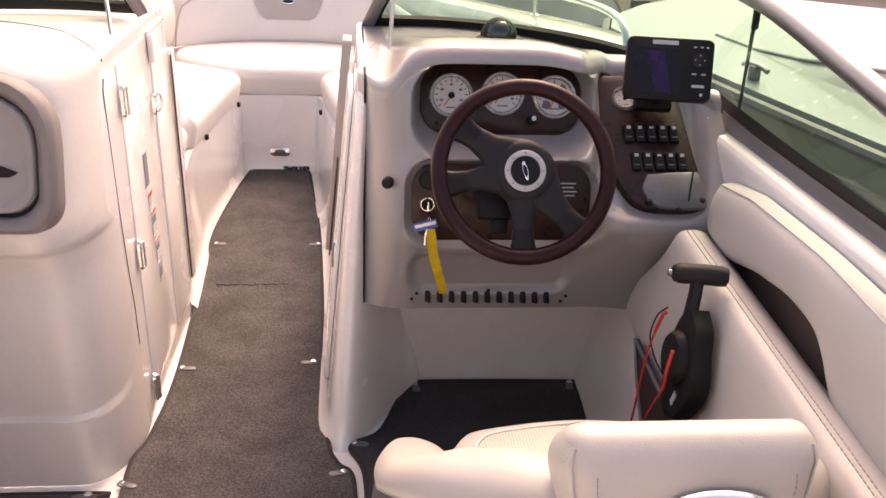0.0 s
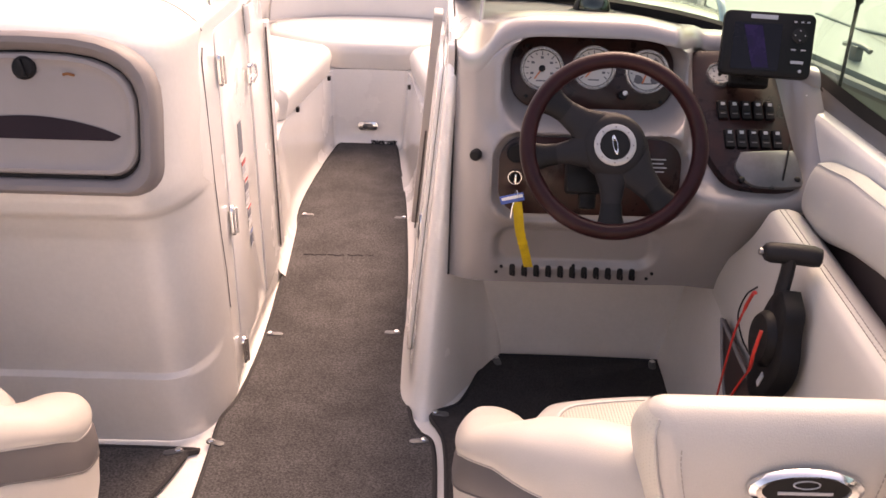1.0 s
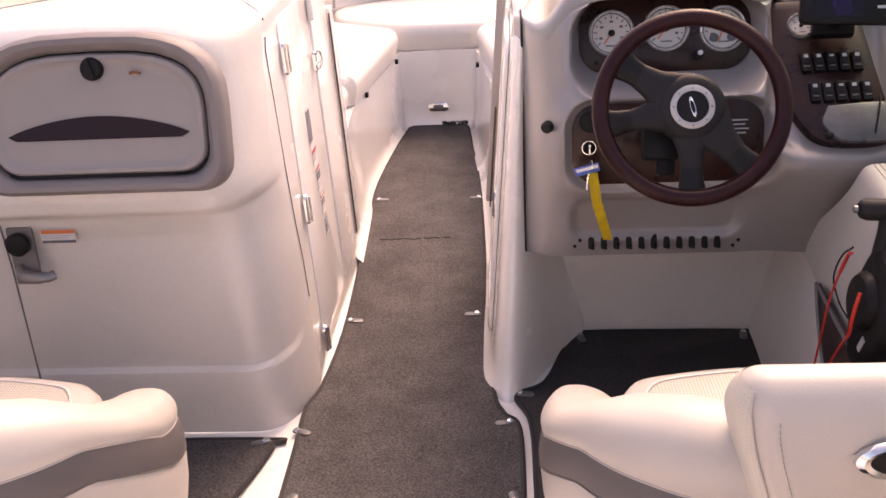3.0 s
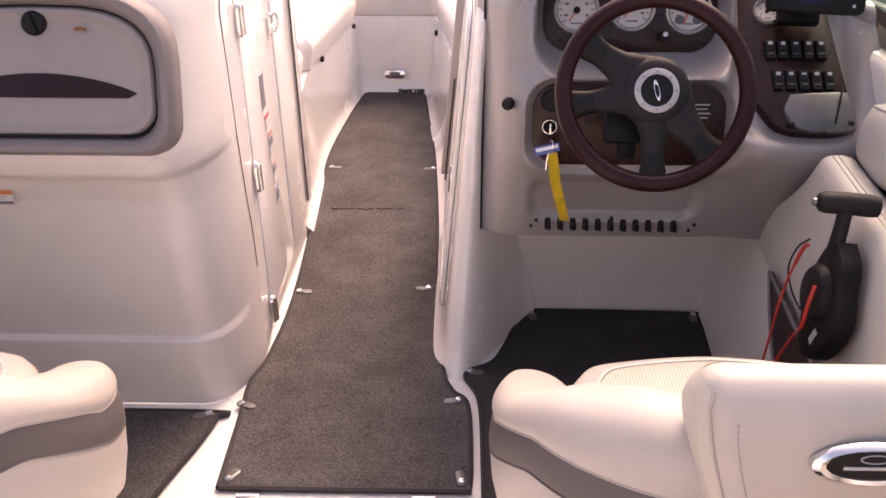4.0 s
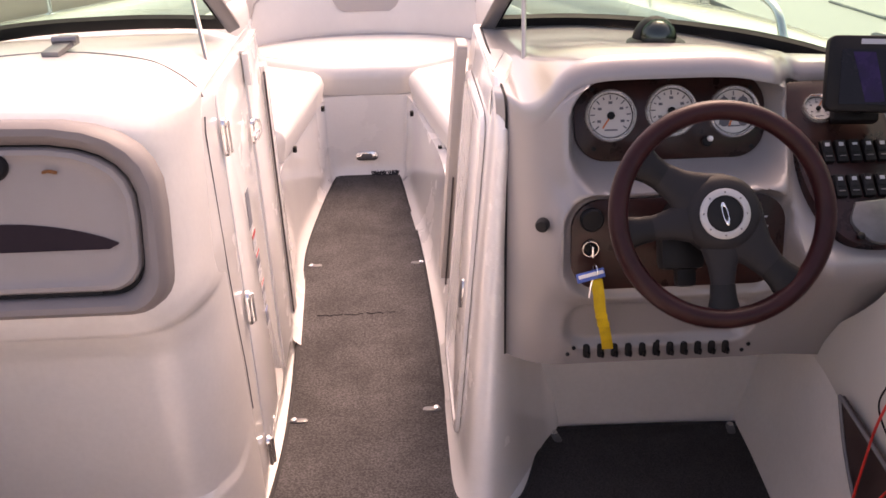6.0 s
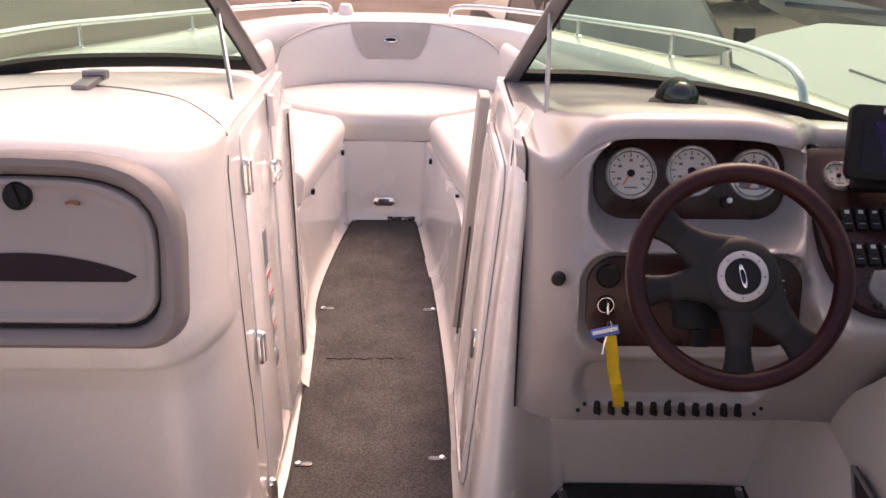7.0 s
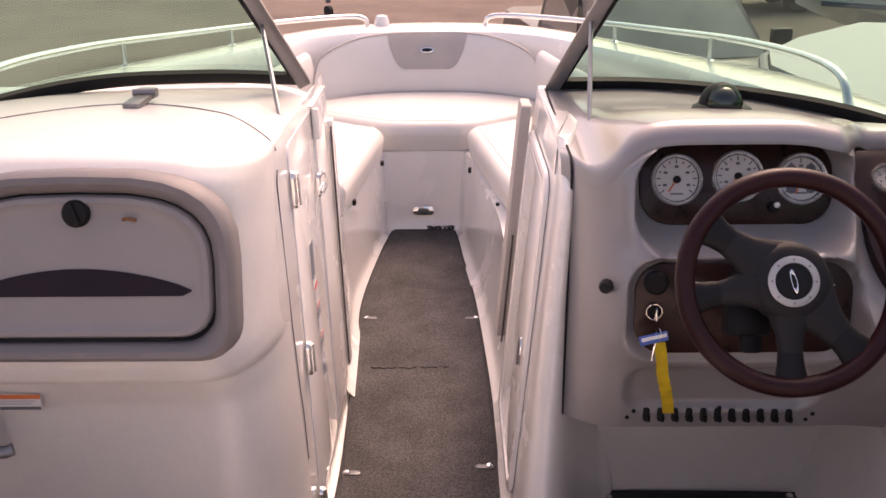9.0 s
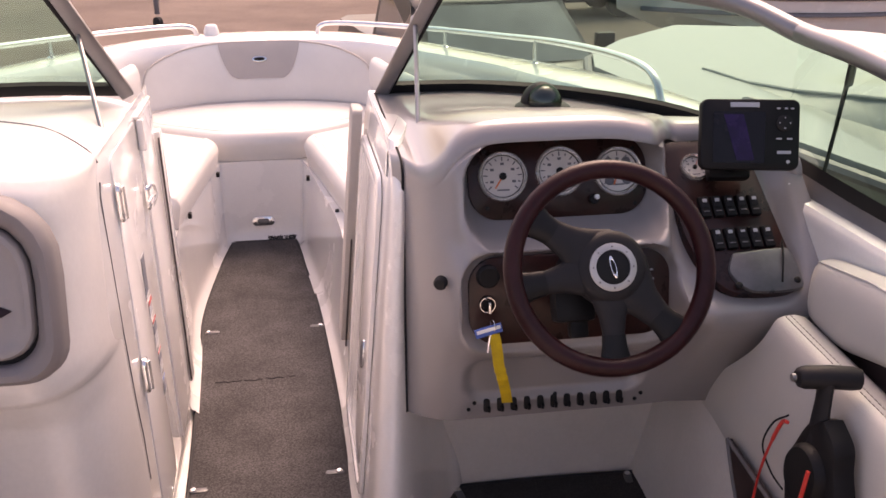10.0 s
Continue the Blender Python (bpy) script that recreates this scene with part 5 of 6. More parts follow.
# ---- steering wheel ----
WN = Vector((-0.03, -0.90, 0.42)).normalized()
WM = frame_at((0.67, 1.462, 0.836), WN)
sw = thing("steering_wheel", "mahogany-rimmed steering wheel with dark padded spokes", "steering wheel", (0.67, 1.5, 0.8))
bm = bmesh.new()
ring(bm, 0.1695, 0.0165, WM, 72, 14, 1.05)
part("rim", bm, RIMWOOD, sw, "glossy mahogany rim")
bm = bmesh.new()
lathe(bm, [(0.060, -0.045), (0.066, -0.02), (0.064, 0.0), (0.055, 0.010), (0.042, 0.014)], 36, WM)
hub = part("hub", bm, GREYBLK, sw)
for ang, wide in ((146, 1.3), (190, 1.08), (270, 1.05), (313, 1.35)):
    a = radians(ang)
    d = Vector((math.cos(a), math.sin(a), 0))
    q = Vector((-math.sin(a), math.cos(a), 0))
    bm = bmesh.new()
    rings = []
    for r, w, h, z in ((0.030, 0.046, 0.014, -0.008), (0.055, 0.034, 0.014, -0.006), (0.085, 0.023, 0.013, -0.008), (0.112, 0.019, 0.012, -0.008), (0.118, 0.0185, 0.012, -0.008)):
        rings.append([WM @ (d * r + q * w * wide * math.cos(b) + Vector((0, 0, z + h * math.sin(b)))) for b in (2 * math.pi * k / 16 for k in range(16))])
    loft(bm, rings)
    spoke = part("spoke", bm, GREYBLK, sw, "charcoal padded spoke")
    bm = bmesh.new()
    rings = []
    for r, w, h, z in ((0.114, 0.0205, 0.0125, -0.008), (0.135, 0.022, 0.013, -0.007), (0.158, 0.027, 0.012, -0.004), (0.164, 0.029, 0.008, -0.002)):
        rings.append([WM @ (d * r + q * w * (wide * 0.5 + 0.5) * math.cos(b) + Vector((0, 0, z + h * math.sin(b)))) for b in (2 * math.pi * k / 16 for k in range(16))])
    loft(bm, rings)
    part("spoke_end", bm, BLACK, spoke, "black spoke end")
bm = bmesh.new()
lathe(bm, [(0.041, 0.010), (0.041, 0.0165), (0.039, 0.018), (0.030, 0.018), (0.029, 0.014)], 40, WM, False)
hr = part("hub_ring", bm, HUBGREY, sw, "grey metal hub ring")
for k in range(8):
    bm = bmesh.new()
    lathe(bm, [(0.0018, 0.018), (0.0012, 0.0192)], 8, WM @ pose(0.035 * math.cos(k * math.pi / 4), 0.035 * math.sin(k * math.pi / 4), 0))
    part("ring_screw", bm, ALUD, hr)
bm = bmesh.new()
lathe(bm, [(0.030, 0.010), (0.030, 0.0150), (0.024, 0.0165), (0.002, 0.017)], 32, WM)
cap = part("hub_cap", bm, BLACK, sw)
bm = bmesh.new()
ring(bm, 1.0, 0.22, WM @ pose(0, 0, 0.0175, 0, 0, 14) @ Matrix.Diagonal((0.0042, 0.016, 0.004, 1)), 24, 6)
part("hub_mark", bm, CHROME, cap, "plain silver oval")
bm = bmesh.new()
tube(bm, [WM @ Vector((0, 0, -0.03)), WM @ Vector((0, 0, -0.12)), WM @ Vector((0, -0.01, -0.20))], [0.046, 0.05, 0.056], 20)
part("column", bm, BLACK, sw)
bm = bmesh.new()
box(bm, (0.075, 0.07, 0.05), WM @ pose(-0.045, -0.055, -0.10), 0.012)
box(bm, (0.035, 0.07, 0.03), WM @ pose(-0.035, -0.085, -0.11), 0.008)
part("tilt_lever", bm, BLACK, sw, "black tilt mechanism")

# ---- throttle ----
th = thing("throttle", "black side-mount throttle lever on the helm panel", "throttle", (1.0, 1.25, 0.5))
PN = frame_at((0.992, 1.245, 0.53), (-1, 0, 0.1))
bm = bmesh.new()
drop = [(p.x, p.y) for p in curve([(x, y, 0) for x, y in ((0.0, 0.115), (0.045, 0.09), (0.06, 0.05), (0.085, 0.0), (0.078, -0.05), (0.03, -0.115), (-0.02, -0.125), (-0.055, -0.07), (-0.075, -0.01), (-0.06, 0.045), (-0.035, 0.095), (0.0, 0.115))], 4)[:-1]]
slab(bm, [(x * 0.98, y * 0.98 - 0.008) for x, y in drop], 0.038, PN, 0.014)
part("housing", bm, BLACK, th)
bm = bmesh.new()
lathe(bm, [(0.055, 0.03), (0.053, 0.046), (0.046, 0.054), (0.02, 0.057)], 28, PN @ pose(0.0, 0.0, 0))
part("pivot_disc", bm, BLACK, th)
bm = bmesh.new()
loft(bm, [[p + Vector((0.012 * math.cos(b), w * math.sin(b), 0)) for b in (2 * math.pi * k / 12 for k in range(12))] for p, w in ((Vector((0.940, 1.25, 0.53)) + Vector((0.022, 0, 0)), 0.028), (Vector((0.972, 1.262, 0.60)), 0.022), (Vector((0.982, 1.275, 0.655)), 0.017), (Vector((0.984, 1.278, 0.69)), 0.018))])
part("lever", bm, GREYBLK, th)
bm = bmesh.new()
grip = [Vector((0.936, 1.29, 0.694)), Vector((0.94, 1.29, 0.694)), Vector((0.95, 1.288, 0.694)), Vector((0.99, 1.28, 0.695)), Vector((1.024, 1.27, 0.695)), Vector((1.036, 1.266, 0.694)), Vector((1.039, 1.265, 0.694))]
tube(bm, grip, [0.010, 0.016, 0.0195, 0.020, 0.020, 0.017, 0.010], 16)
g = part("grip", bm, GREYBLK, th, "charcoal T-grip")
bm = bmesh.new()
lathe(bm, [(0.007, 0), (0.007, 0.006), (0.004, 0.008)], 12, frame_at((0.935, 1.29, 0.694), (-1, 0.1, 0)))
part("trim_button", bm, ALU, g)
bm = bmesh.new()
box(bm, (0.012, 0.03, 0.003), PN @ pose(0.03, -0.072, 0.039, 0, 0, -20))
part("label_bar", bm, PRINTG, th)
for nm, pts in (("kill_cord", [(0.942, 1.305, 0.60), (0.945, 1.325, 0.588), (0.938, 1.335, 0.55), (0.93, 1.345, 0.49), (0.925, 1.35, 0.42), (0.92, 1.355, 0.33), (0.91, 1.355, 0.22)]),
                ("kill_cord", [(0.925, 1.20, 0.575), (0.918, 1.198, 0.53), (0.924, 1.22, 0.48), (0.930, 1.27, 0.42), (0.922, 1.31, 0.33), (0.915, 1.33, 0.24)])):
    bm = bmesh.new()
    tube(bm, curve(pts, 6), [0.0036] * 13 + [0.0024] * ((len(pts) - 1) * 6 + 1 - 13), 8)
    part(nm, bm, REDP, th, "red lanyard cord")
bm = bmesh.new()
tube(bm, curve([(0.945, 1.31, 0.61), (0.94, 1.345, 0.575), (0.938, 1.365, 0.52), (0.945, 1.34, 0.48), (0.955, 1.31, 0.46)], 6), 0.0018, 6)
tagged(part("cable_loop", bm, BLACK), "thin black cable looped by the throttle", "cable")
pk = thing("side_pocket", "dark brown side pocket below the helm panel", "pocket", (0.98, 1.35, 0.25))
bm = bmesh.new()
prof = [(p.x, p.y) for p in curve([(x, y, 0) for x, y in ((1.56, 0.405), (1.42, 0.39), (1.18, 0.36), (1.05, 0.30), (1.10, 0.20), (1.27, 0.185), (1.40, 0.22), (1.50, 0.31), (1.56, 0.405))], 4)[:-1]]
loft(bm, [[(x, y, z) for y, z in prof] for x in (0.985, 0.977)])
part("opening", bm, BROWN, pk)
bm = bmesh.new()
tube(bm, [(0.975, y, z) for y, z in prof + prof[:1]], 0.004, 6, False)
part("rim_trim", bm, ALUD, pk, "grey edge trim")

# ---- seats ----
def bucket_seat(label, place):
    """A wrap-round bucket seat that faces +y, about its own origin on the floor."""
    t = thing("bucket_seat", label, "seat", (0, 0, 0))

    half = [(-0.285, 0.238), (-0.305, 0.20), (-0.312, 0.15), (-0.305, 0.07), (-0.275, -0.015), (-0.22, -0.085), (-0.13, -0.135)]
    HS = curve([(x, y, 0) for x, y in half + [(0, -0.155)] + [(-x, y) for x, y in half[::-1]]], 6)
    n = len(HS) - 1

    def sweep(bm, section):
        rings = []
        for k, p in enumerate(HS):
            d = (HS[min(k + 1, n)] - HS[max(k - 1, 0)]).normalized()
            out = Vector((d.y, -d.x, 0))
            if out.dot(p) < 0:
                out = -out
            f = abs(k / n - 0.5) * 2
            end = min(1.0, math.sqrt(max(0.0, 1 - max(0.0, (f - 0.86) / 0.14) ** 2)) + 0.12)
            rings.append([p + out * (a * end) + Vector((0, 0, z)) for a, z in section(p.y)])
        loft(bm, rings)

    def levels(y):
        """Top and foot of the bolster, foot of the band: they climb towards the back."""
        return (lerp_table([(-0.16, 0.655), (-0.10, 0.645), (-0.02, 0.602), (0.08, 0.526), (0.17, 0.482), (0.225, 0.460), (0.24, 0.44)], y),
                lerp_table([(-0.20, 0.556), (-0.09, 0.548), (-0.02, 0.535), (0.08, 0.468), (0.13, 0.428), (0.20, 0.40), (0.24, 0.39)], y),
                lerp_table([(-0.20, 0.495), (-0.09, 0.488), (-0.02, 0.478), (0.05, 0.425), (0.13, 0.365), (0.20, 0.335), (0.24, 0.33)], y))

    def bolster_section(g):
        top, low, _ = levels(g)
        h = top - low
        c = [(0.058, low), (0.063, low + 0.25 * h), (0.058, low + 0.52 * h), (0.044, low + 0.79 * h), (0.020, low + 0.95 * h), (-0.008, top), (-0.038, low + 0.95 * h), (-0.064, low + 0.74 * h), (-0.078, low + 0.38 * h), (-0.078, low), (-0.02, low - 0.006)]
        return [(q.x, q.y) for q in curve([(x, y, 0) for x, y in c + c[:1]], 3)[:-1]]

    def band_section(g):
        _, low, foot = levels(g)
        return [(0.064, foot), (0.067, foot + 0.3 * (low - foot)), (0.064, foot + 0.75 * (low - foot)), (0.0585, low), (-0.03, low + 0.006), (-0.03, foot)]

    def shell_section(g):
        _, _, foot = levels(g)
        return [(-0.05, 0.13), (-0.02, 0.15), (0.046, foot - 0.13), (0.060, foot - 0.06), (0.0645, foot - 0.005), (0.062, foot + 0.003), (-0.03, foot + 0.003)]
    bm = bmesh.new()
    sweep(bm, bolster_section)
    part("arm_bolster", bm, SHADEVINYL, t)
    bm = bmesh.new()
    sweep(bm, band_section)
    part("band", bm, BAND, t, "dark grey vinyl band")
    bm = bmesh.new()
    sweep(bm, shell_section)
    part("shell", bm, SHADEVINYL, t, "cream lower shell")
    for which, o in ((1, 0.0585), (2, 0.0645)):
        bm = bmesh.new()
        pts = []
        for k, p in enumerate(HS):
            d = (HS[min(k + 1, n)] - HS[max(k - 1, 0)]).normalized()
            out = Vector((d.y, -d.x, 0))
            out = out if out.dot(p) > 0 else -out
            f = abs(k / n - 0.5) * 2
            end = min(1.0, math.sqrt(max(0.0, 1 - max(0.0, (f - 0.86) / 0.14) ** 2)) + 0.12)
            pts.append(p + out * o * end + Vector((0, 0, levels(p.y)[which])))
        tube(bm, pts, 0.0018, 6)
        part("piping", bm, VINYL2 if which == 1 else BAND, t)
    bm = bmesh.new()
    so = [(p.x, p.y) for p in curve([(x, y, 0) for x, y in ((-0.25, 0.15), (-0.228, 0.215), (-0.175, 0.247), (0.0, 0.272), (0.175, 0.247), (0.228, 0.215), (0.25, 0.15), (0.25, 0.03), (0.17, -0.08), (0.0, -0.12), (-0.17, -0.08), (-0.25, 0.03), (-0.25, 0.15))], 6)[:-1]]
    loft(bm, [[(x * s, y * s + 0.01, z) for x, y in so] for s, z in ((0.9, 0.18), (1.0, 0.26), (1.02, 0.40), (1.0, 0.44), (0.96, 0.462), (0.90, 0.472), (0.80, 0.474))])
    cush = part("seat_cushion", bm, SHADEVINYL, t)
    bm = bmesh.new()
    loft(bm, [[(x * s, y * s + 0.01, z) for x, y in so] for s, z in ((0.84, 0.47), (0.82, 0.478), (0.60, 0.480), (0.3, 0.478))])
    part("perforated_panel", bm, PERF, cush, "perforated cream centre panel")
    bm = bmesh.new()
    tube(bm, [(x * 0.835, y * 0.835 + 0.01, 0.4775) for x, y in so + so[:1]], 0.003, 6, False)
    part("piping", bm, PIPING, cush)
    bm = bmesh.new()
    BACK = [(z, (w, d, d / 2 - 0.2875 + lean)) for z, w, d, lean in ((0.30, 0.19, 0.20, 0.008), (0.46, 0.20, 0.21, 0.004), (0.52, 0.218, 0.21, 0.002), (0.58, 0.248, 0.205, 0.0), (0.64, 0.286, 0.188, 0.0), (0.69, 0.316, 0.160, 0.001), (0.725, 0.330, 0.132, 0.005),
            (0.75, 0.330, 0.098, 0.012), (0.768, 0.316, 0.070, 0.021), (0.780, 0.296, 0.040, 0.033), (0.785, 0.270, 0.014, 0.043))]

    def back_size(z):
        return [lerp_table([(q, v[k]) for q, v in BACK], z) for k in (0, 1, 2)]

    def back_ring(z, grow=0.0):
        w, d, y = back_size(z)
        return [Vector((px, py + y, z)) for px, py in rounded(w + 2 * grow, d + 2 * grow, min(0.055, d * 0.45), 6)]
    heights = [0.30 + 0.435 * k / 22 for k in range(22)] + [0.738, 0.750, 0.760, 0.768, 0.775, 0.780, 0.785]
    loft(bm, [back_ring(z) for z in heights])
    back = part("backrest", bm, SHADEVINYL, t)
    for s in (-1, 1):
        bm = bmesh.new()
        for k in range(44):
            z = 0.42 + 0.0074 * k
            w, d, y = back_size(z)
            w2, d2, y2 = back_size(z + 0.005)
            tube(bm, [(s * (w / 2 - 0.042), y - d / 2 - 0.0012, z), (s * (w2 / 2 - 0.042), y2 - d2 / 2 - 0.0012, z + 0.005)], 0.0009, 4)
        part("stitching", bm, THREAD, back, "line of grey stitches")
    for s in (-1, 1):
        runs = [[q for q in back_ring(0.44 + 0.331 * j / 30, 0.0012)] for j in range(31)]
        runs = [r[7:18] if s < 0 else r[24:28] + r[0:7] for r in runs]
        bm = bmesh.new()
        grid(bm, 10, 30, lambda u, v: runs[round(v * 30)][round(u * 10)])
        part("perforated_cheek", bm, PERFUP, back, "perforated cream side piece")
        bm = bmesh.new()
        tube(bm, [r[-1] if s < 0 else r[0] for r in runs], 0.0019, 6)
        part("cheek_piping", bm, SHADEVINYL, back, "cream piping along the cheek")
    em = frame_at((0.028, -0.2875, 0.700), (0, -1, 0.02))
    bm = bmesh.new()
    loft_frame(bm, ellipse(0.071, 0.0285), ellipse(0.052, 0.019), [(0, 0), (0.1, 0.006), (0.5, 0.010), (0.9, 0.007), (1, 0.003)], em)
    emb = part("emblem", bm, CHROME, back, "oval chrome emblem ring")
    bm = bmesh.new()
    slab(bm, ellipse(0.053, 0.0195), 0.004, em)
    plate = part("emblem_plate", bm, BLACK, emb)
    bm = bmesh.new()
    loft_frame(bm, ellipse(0.017, 0.0065), ellipse(0.0145, 0.0045), [(0, 0.004), (0.5, 0.0055), (1, 0.004)], em @ pose(0, 0.007, 0))
    box(bm, (0.066, 0.0042, 0.0012), em @ pose(0, -0.005, 0.0045))
    part("emblem_mark", bm, PRINTG, emb)
    bm = bmesh.new()
    lathe(bm, [(0.20, 0.006), (0.19, 0.02), (0.05, 0.03), (0.045, 0.17)], 28)
    part("pedestal", bm, ALUD, t, "grey metal pedestal")
    t.matrix_basis = place
    return t


seat1 = bucket_seat("cream vinyl helm bucket seat with a dark grey band", pose(0.742, 0.88, -0.003))
seat2 = copy_thing(seat1, pose(-0.648, 0.885, 0.0))
seat2["label"] = "cream vinyl passenger bucket seat beside the walkway"
seat1["group"] = seat2["group"] = "bucket seats"

# ---- clip left on the console ----
t = thing("metal_clip", "small worn metal clip lying on the console top", "clip", (-0.52, 2.0, 1.02))
zc = on_top(PORT_PTS, -0.53, 2.02)
bm = bmesh.new()
box(bm, (0.036, 0.085, 0.012), pose(-0.533, 2.02, zc + 0.009, 4, 0, -6), 0.003)
part("plate", bm, ALU, t)
bm = bmesh.new()
box(bm, (0.042, 0.03, 0.020), pose(-0.528, 2.065, zc + 0.016, 0, 0, -6), 0.004)
tube(bm, [(-0.553, 2.05, zc + 0.02), (-0.505, 2.055, zc + 0.02)], 0.008, 10)
part("jaw", bm, ALU, t)

# speckled counter behind the helm seat
ct = thing("wet_bar_counter", "speckled grey counter edge behind the helm seat", "counter", (1.0, 0.2, 0.0))
bm = bmesh.new()
co = curve([(0.66, 0.12, 0), (0.67, 0.36, 0), (0.74, 0.43, 0), (0.90, 0.478, 0), (1.13, 0.56, 0), (1.14, 0.12, 0), (0.66, 0.12, 0)], 6)[:-1]
slab(bm, [(p.x, p.y) for p in co], 0.03, pose(0, 0, 0.75), 0.010)
part("top", bm, GRANITE, ct)
bm = bmesh.new()
slab(bm, [(p.x * 0.98 + 0.02, p.y * 0.94) for p in co], 0.75, pose(0, 0, 0.0))
part("cabinet", bm, GEL, ct)

# ---- outside ----
DIRT = material("packed_dirt", (0.25, 0.195, 0.165), 0.95, vary=0.22, scale=0.6, grain=0.8, grain_scale=30, dirt=0.35, colour2=(0.17, 0.132, 0.112), spec=0.1)
CARWHITE = material("silver_car_paint", (0.52, 0.52, 0.52), 0.3, 0.3, vary=0.04, coat=0.7)
CARDARK = material("dark_car_paint", (0.02, 0.021, 0.026), 0.4, vary=0.1, coat=0.25, spec=0.3)
CARGLASS = material("dark_car_glass", (0.15, 0.165, 0.155), 0.12, vary=0.2, scale=2, coat=1.0)
TYRE = material("tyre", (0.02, 0.02, 0.02), 0.85)
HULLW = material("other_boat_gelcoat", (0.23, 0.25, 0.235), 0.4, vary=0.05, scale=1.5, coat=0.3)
REDC = material("red_canvas", (0.50, 0.05, 0.05), 0.7, vary=0.1)
TREE = material("far_scrub", (0.10, 0.095, 0.06), 0.95, vary=0.3, scale=1.2)
GZ = -1.0
bm = bmesh.new()
grid(bm, 60, 60, lambda u, v: Vector((-900 * (0.5 - u) * abs(0.5 - u) * 4, -900 * (0.5 - v) * abs(0.5 - v) * 4, GZ + 0.02 * noise.noise(Vector((u * 90, v * 90, 0))))))
tagged(part("ground", bm, DIRT), "brown packed dirt of the storage lot", "ground", kind="structure")


def wheel(parent, m, r=0.36, w=0.24):
    bm = bmesh.new()
    lathe(bm, [(r * 0.6, -w / 2), (r * 0.93, -w / 2), (r, -w / 3), (r, w / 3), (r * 0.93, w / 2), (r * 0.6, w / 2)], 28, m)
    tyre = part("wheel", bm, TYRE, parent)
    bm = bmesh.new()
    lathe(bm, [(r * 0.62, w * 0.38), (r * 0.60, w * 0.46), (r * 0.2, w * 0.40), (r * 0.12, w * 0.45)], 20, m)
    part("rim", bm, ALU, tyre)


def pickup(m, label):
    """A pickup that faces its own -y, on the ground at its origin."""
    t = thing("pickup_truck", label, "pickup truck", (0, 0, 0))

    def prof(w_lo, w_hi, rows):
        bm = bmesh.new()
        loft(bm, [[(-w / 2, y, z0), (-w / 2 * 1.02, y, (z0 + z1) / 2), (-w / 2 * 0.94, y, z1 - 0.04), (-w / 2 * 0.84, y, z1), (w / 2 * 0.84, y, z1), (w / 2 * 0.94, y, z1 - 0.04), (w / 2 * 1.02, y, (z0 + z1) / 2), (w / 2, y, z0)] for y, w, z0, z1 in rows])
        return bm
    part("body", prof(0, 0, [(-2.75, 1.6, 0.5, 0.95), (-2.6, 1.85, 0.4, 1.08), (-1.5, 1.92, 0.35, 1.16), (-1.15, 1.94, 0.35, 1.19), (0.9, 1.94, 0.35, 1.18)]), CARDARK, t)
    part("bed", prof(0, 0, [(0.9, 1.94, 0.38, 1.22), (2.6, 1.94, 0.4, 1.22), (2.7, 1.90, 0.5, 1.18)]), CARDARK, t, "dark pickup bed")
    bm = bmesh.new()
    loft(bm, [[(-w / 2, y, z0), (-w / 2 * 0.88, y + s, z1 - 0.05), (-w / 2 * 0.80, y + s, z1), (w / 2 * 0.80, y + s, z1), (w / 2 * 0.88, y + s, z1 - 0.05), (w / 2, y, z0)] for y, s, w, z0, z1 in ((-1.2, 0.62, 1.80, 1.15, 1.70), (-0.5, 0.12, 1.84, 1.15, 1.80), (0.85, -0.08, 1.82, 1.15, 1.78))])
    part("cab", bm, CARDARK, t, "dark cab pillars and roof")
    bm = bmesh.new()
    grid(bm, 8, 4, lambda u, v: Vector(((u - 0.5) * (1.66 - 0.26 * v), -1.235 + 0.60 * v - 0.05 * (1 - (2 * u - 1) ** 2), 1.19 + 0.49 * v)))
    part("windscreen", bm, CARGLASS, t, "dark reflecting windscreen")
    for s in (-1, 1):
        bm = bmesh.new()
        grid(bm, 6, 3, lambda u, v: Vector((s * (0.918 - 0.10 * v), -0.85 + 1.5 * u + 0.32 * v * (1 - u), 1.21 + 0.46 * v)))
        part("side_window", bm, CARGLASS, t)
        bm = bmesh.new()
        box(bm, (0.20, 0.10, 0.24), pose(s * 1.10, -0.95, 1.28), 0.03)
        part("mirror", bm, BLACK, t, "black door mirror")
        bm = bmesh.new()
        box(bm, (0.36, 0.08, 0.18), pose(s * 0.66, -2.70, 0.82), 0.03)
        part("headlight", bm, SMOKED, t)
        for y in (-1.75, 1.75):
            wheel(t, frame_at((s * 0.86, y, 0.36), (s, 0, 0)))
    bm = bmesh.new()
    box(bm, (1.0, 0.06, 0.28), pose(0, -2.74, 0.80), 0.03)
    part("grille", bm, BLACK, t)
    t.matrix_basis = m
    return t


truck = pickup(pose(1.87, 8.95, GZ, 0, 0, 8) @ Matrix.Scale(0.88, 4), "dark pickup truck parked on the dirt lot")
truck2 = copy_thing(truck, pose(5.2, 19.3, GZ, 0, 0, 90))
truck2["label"] = "dark pickup truck parked across the far side of the lot"


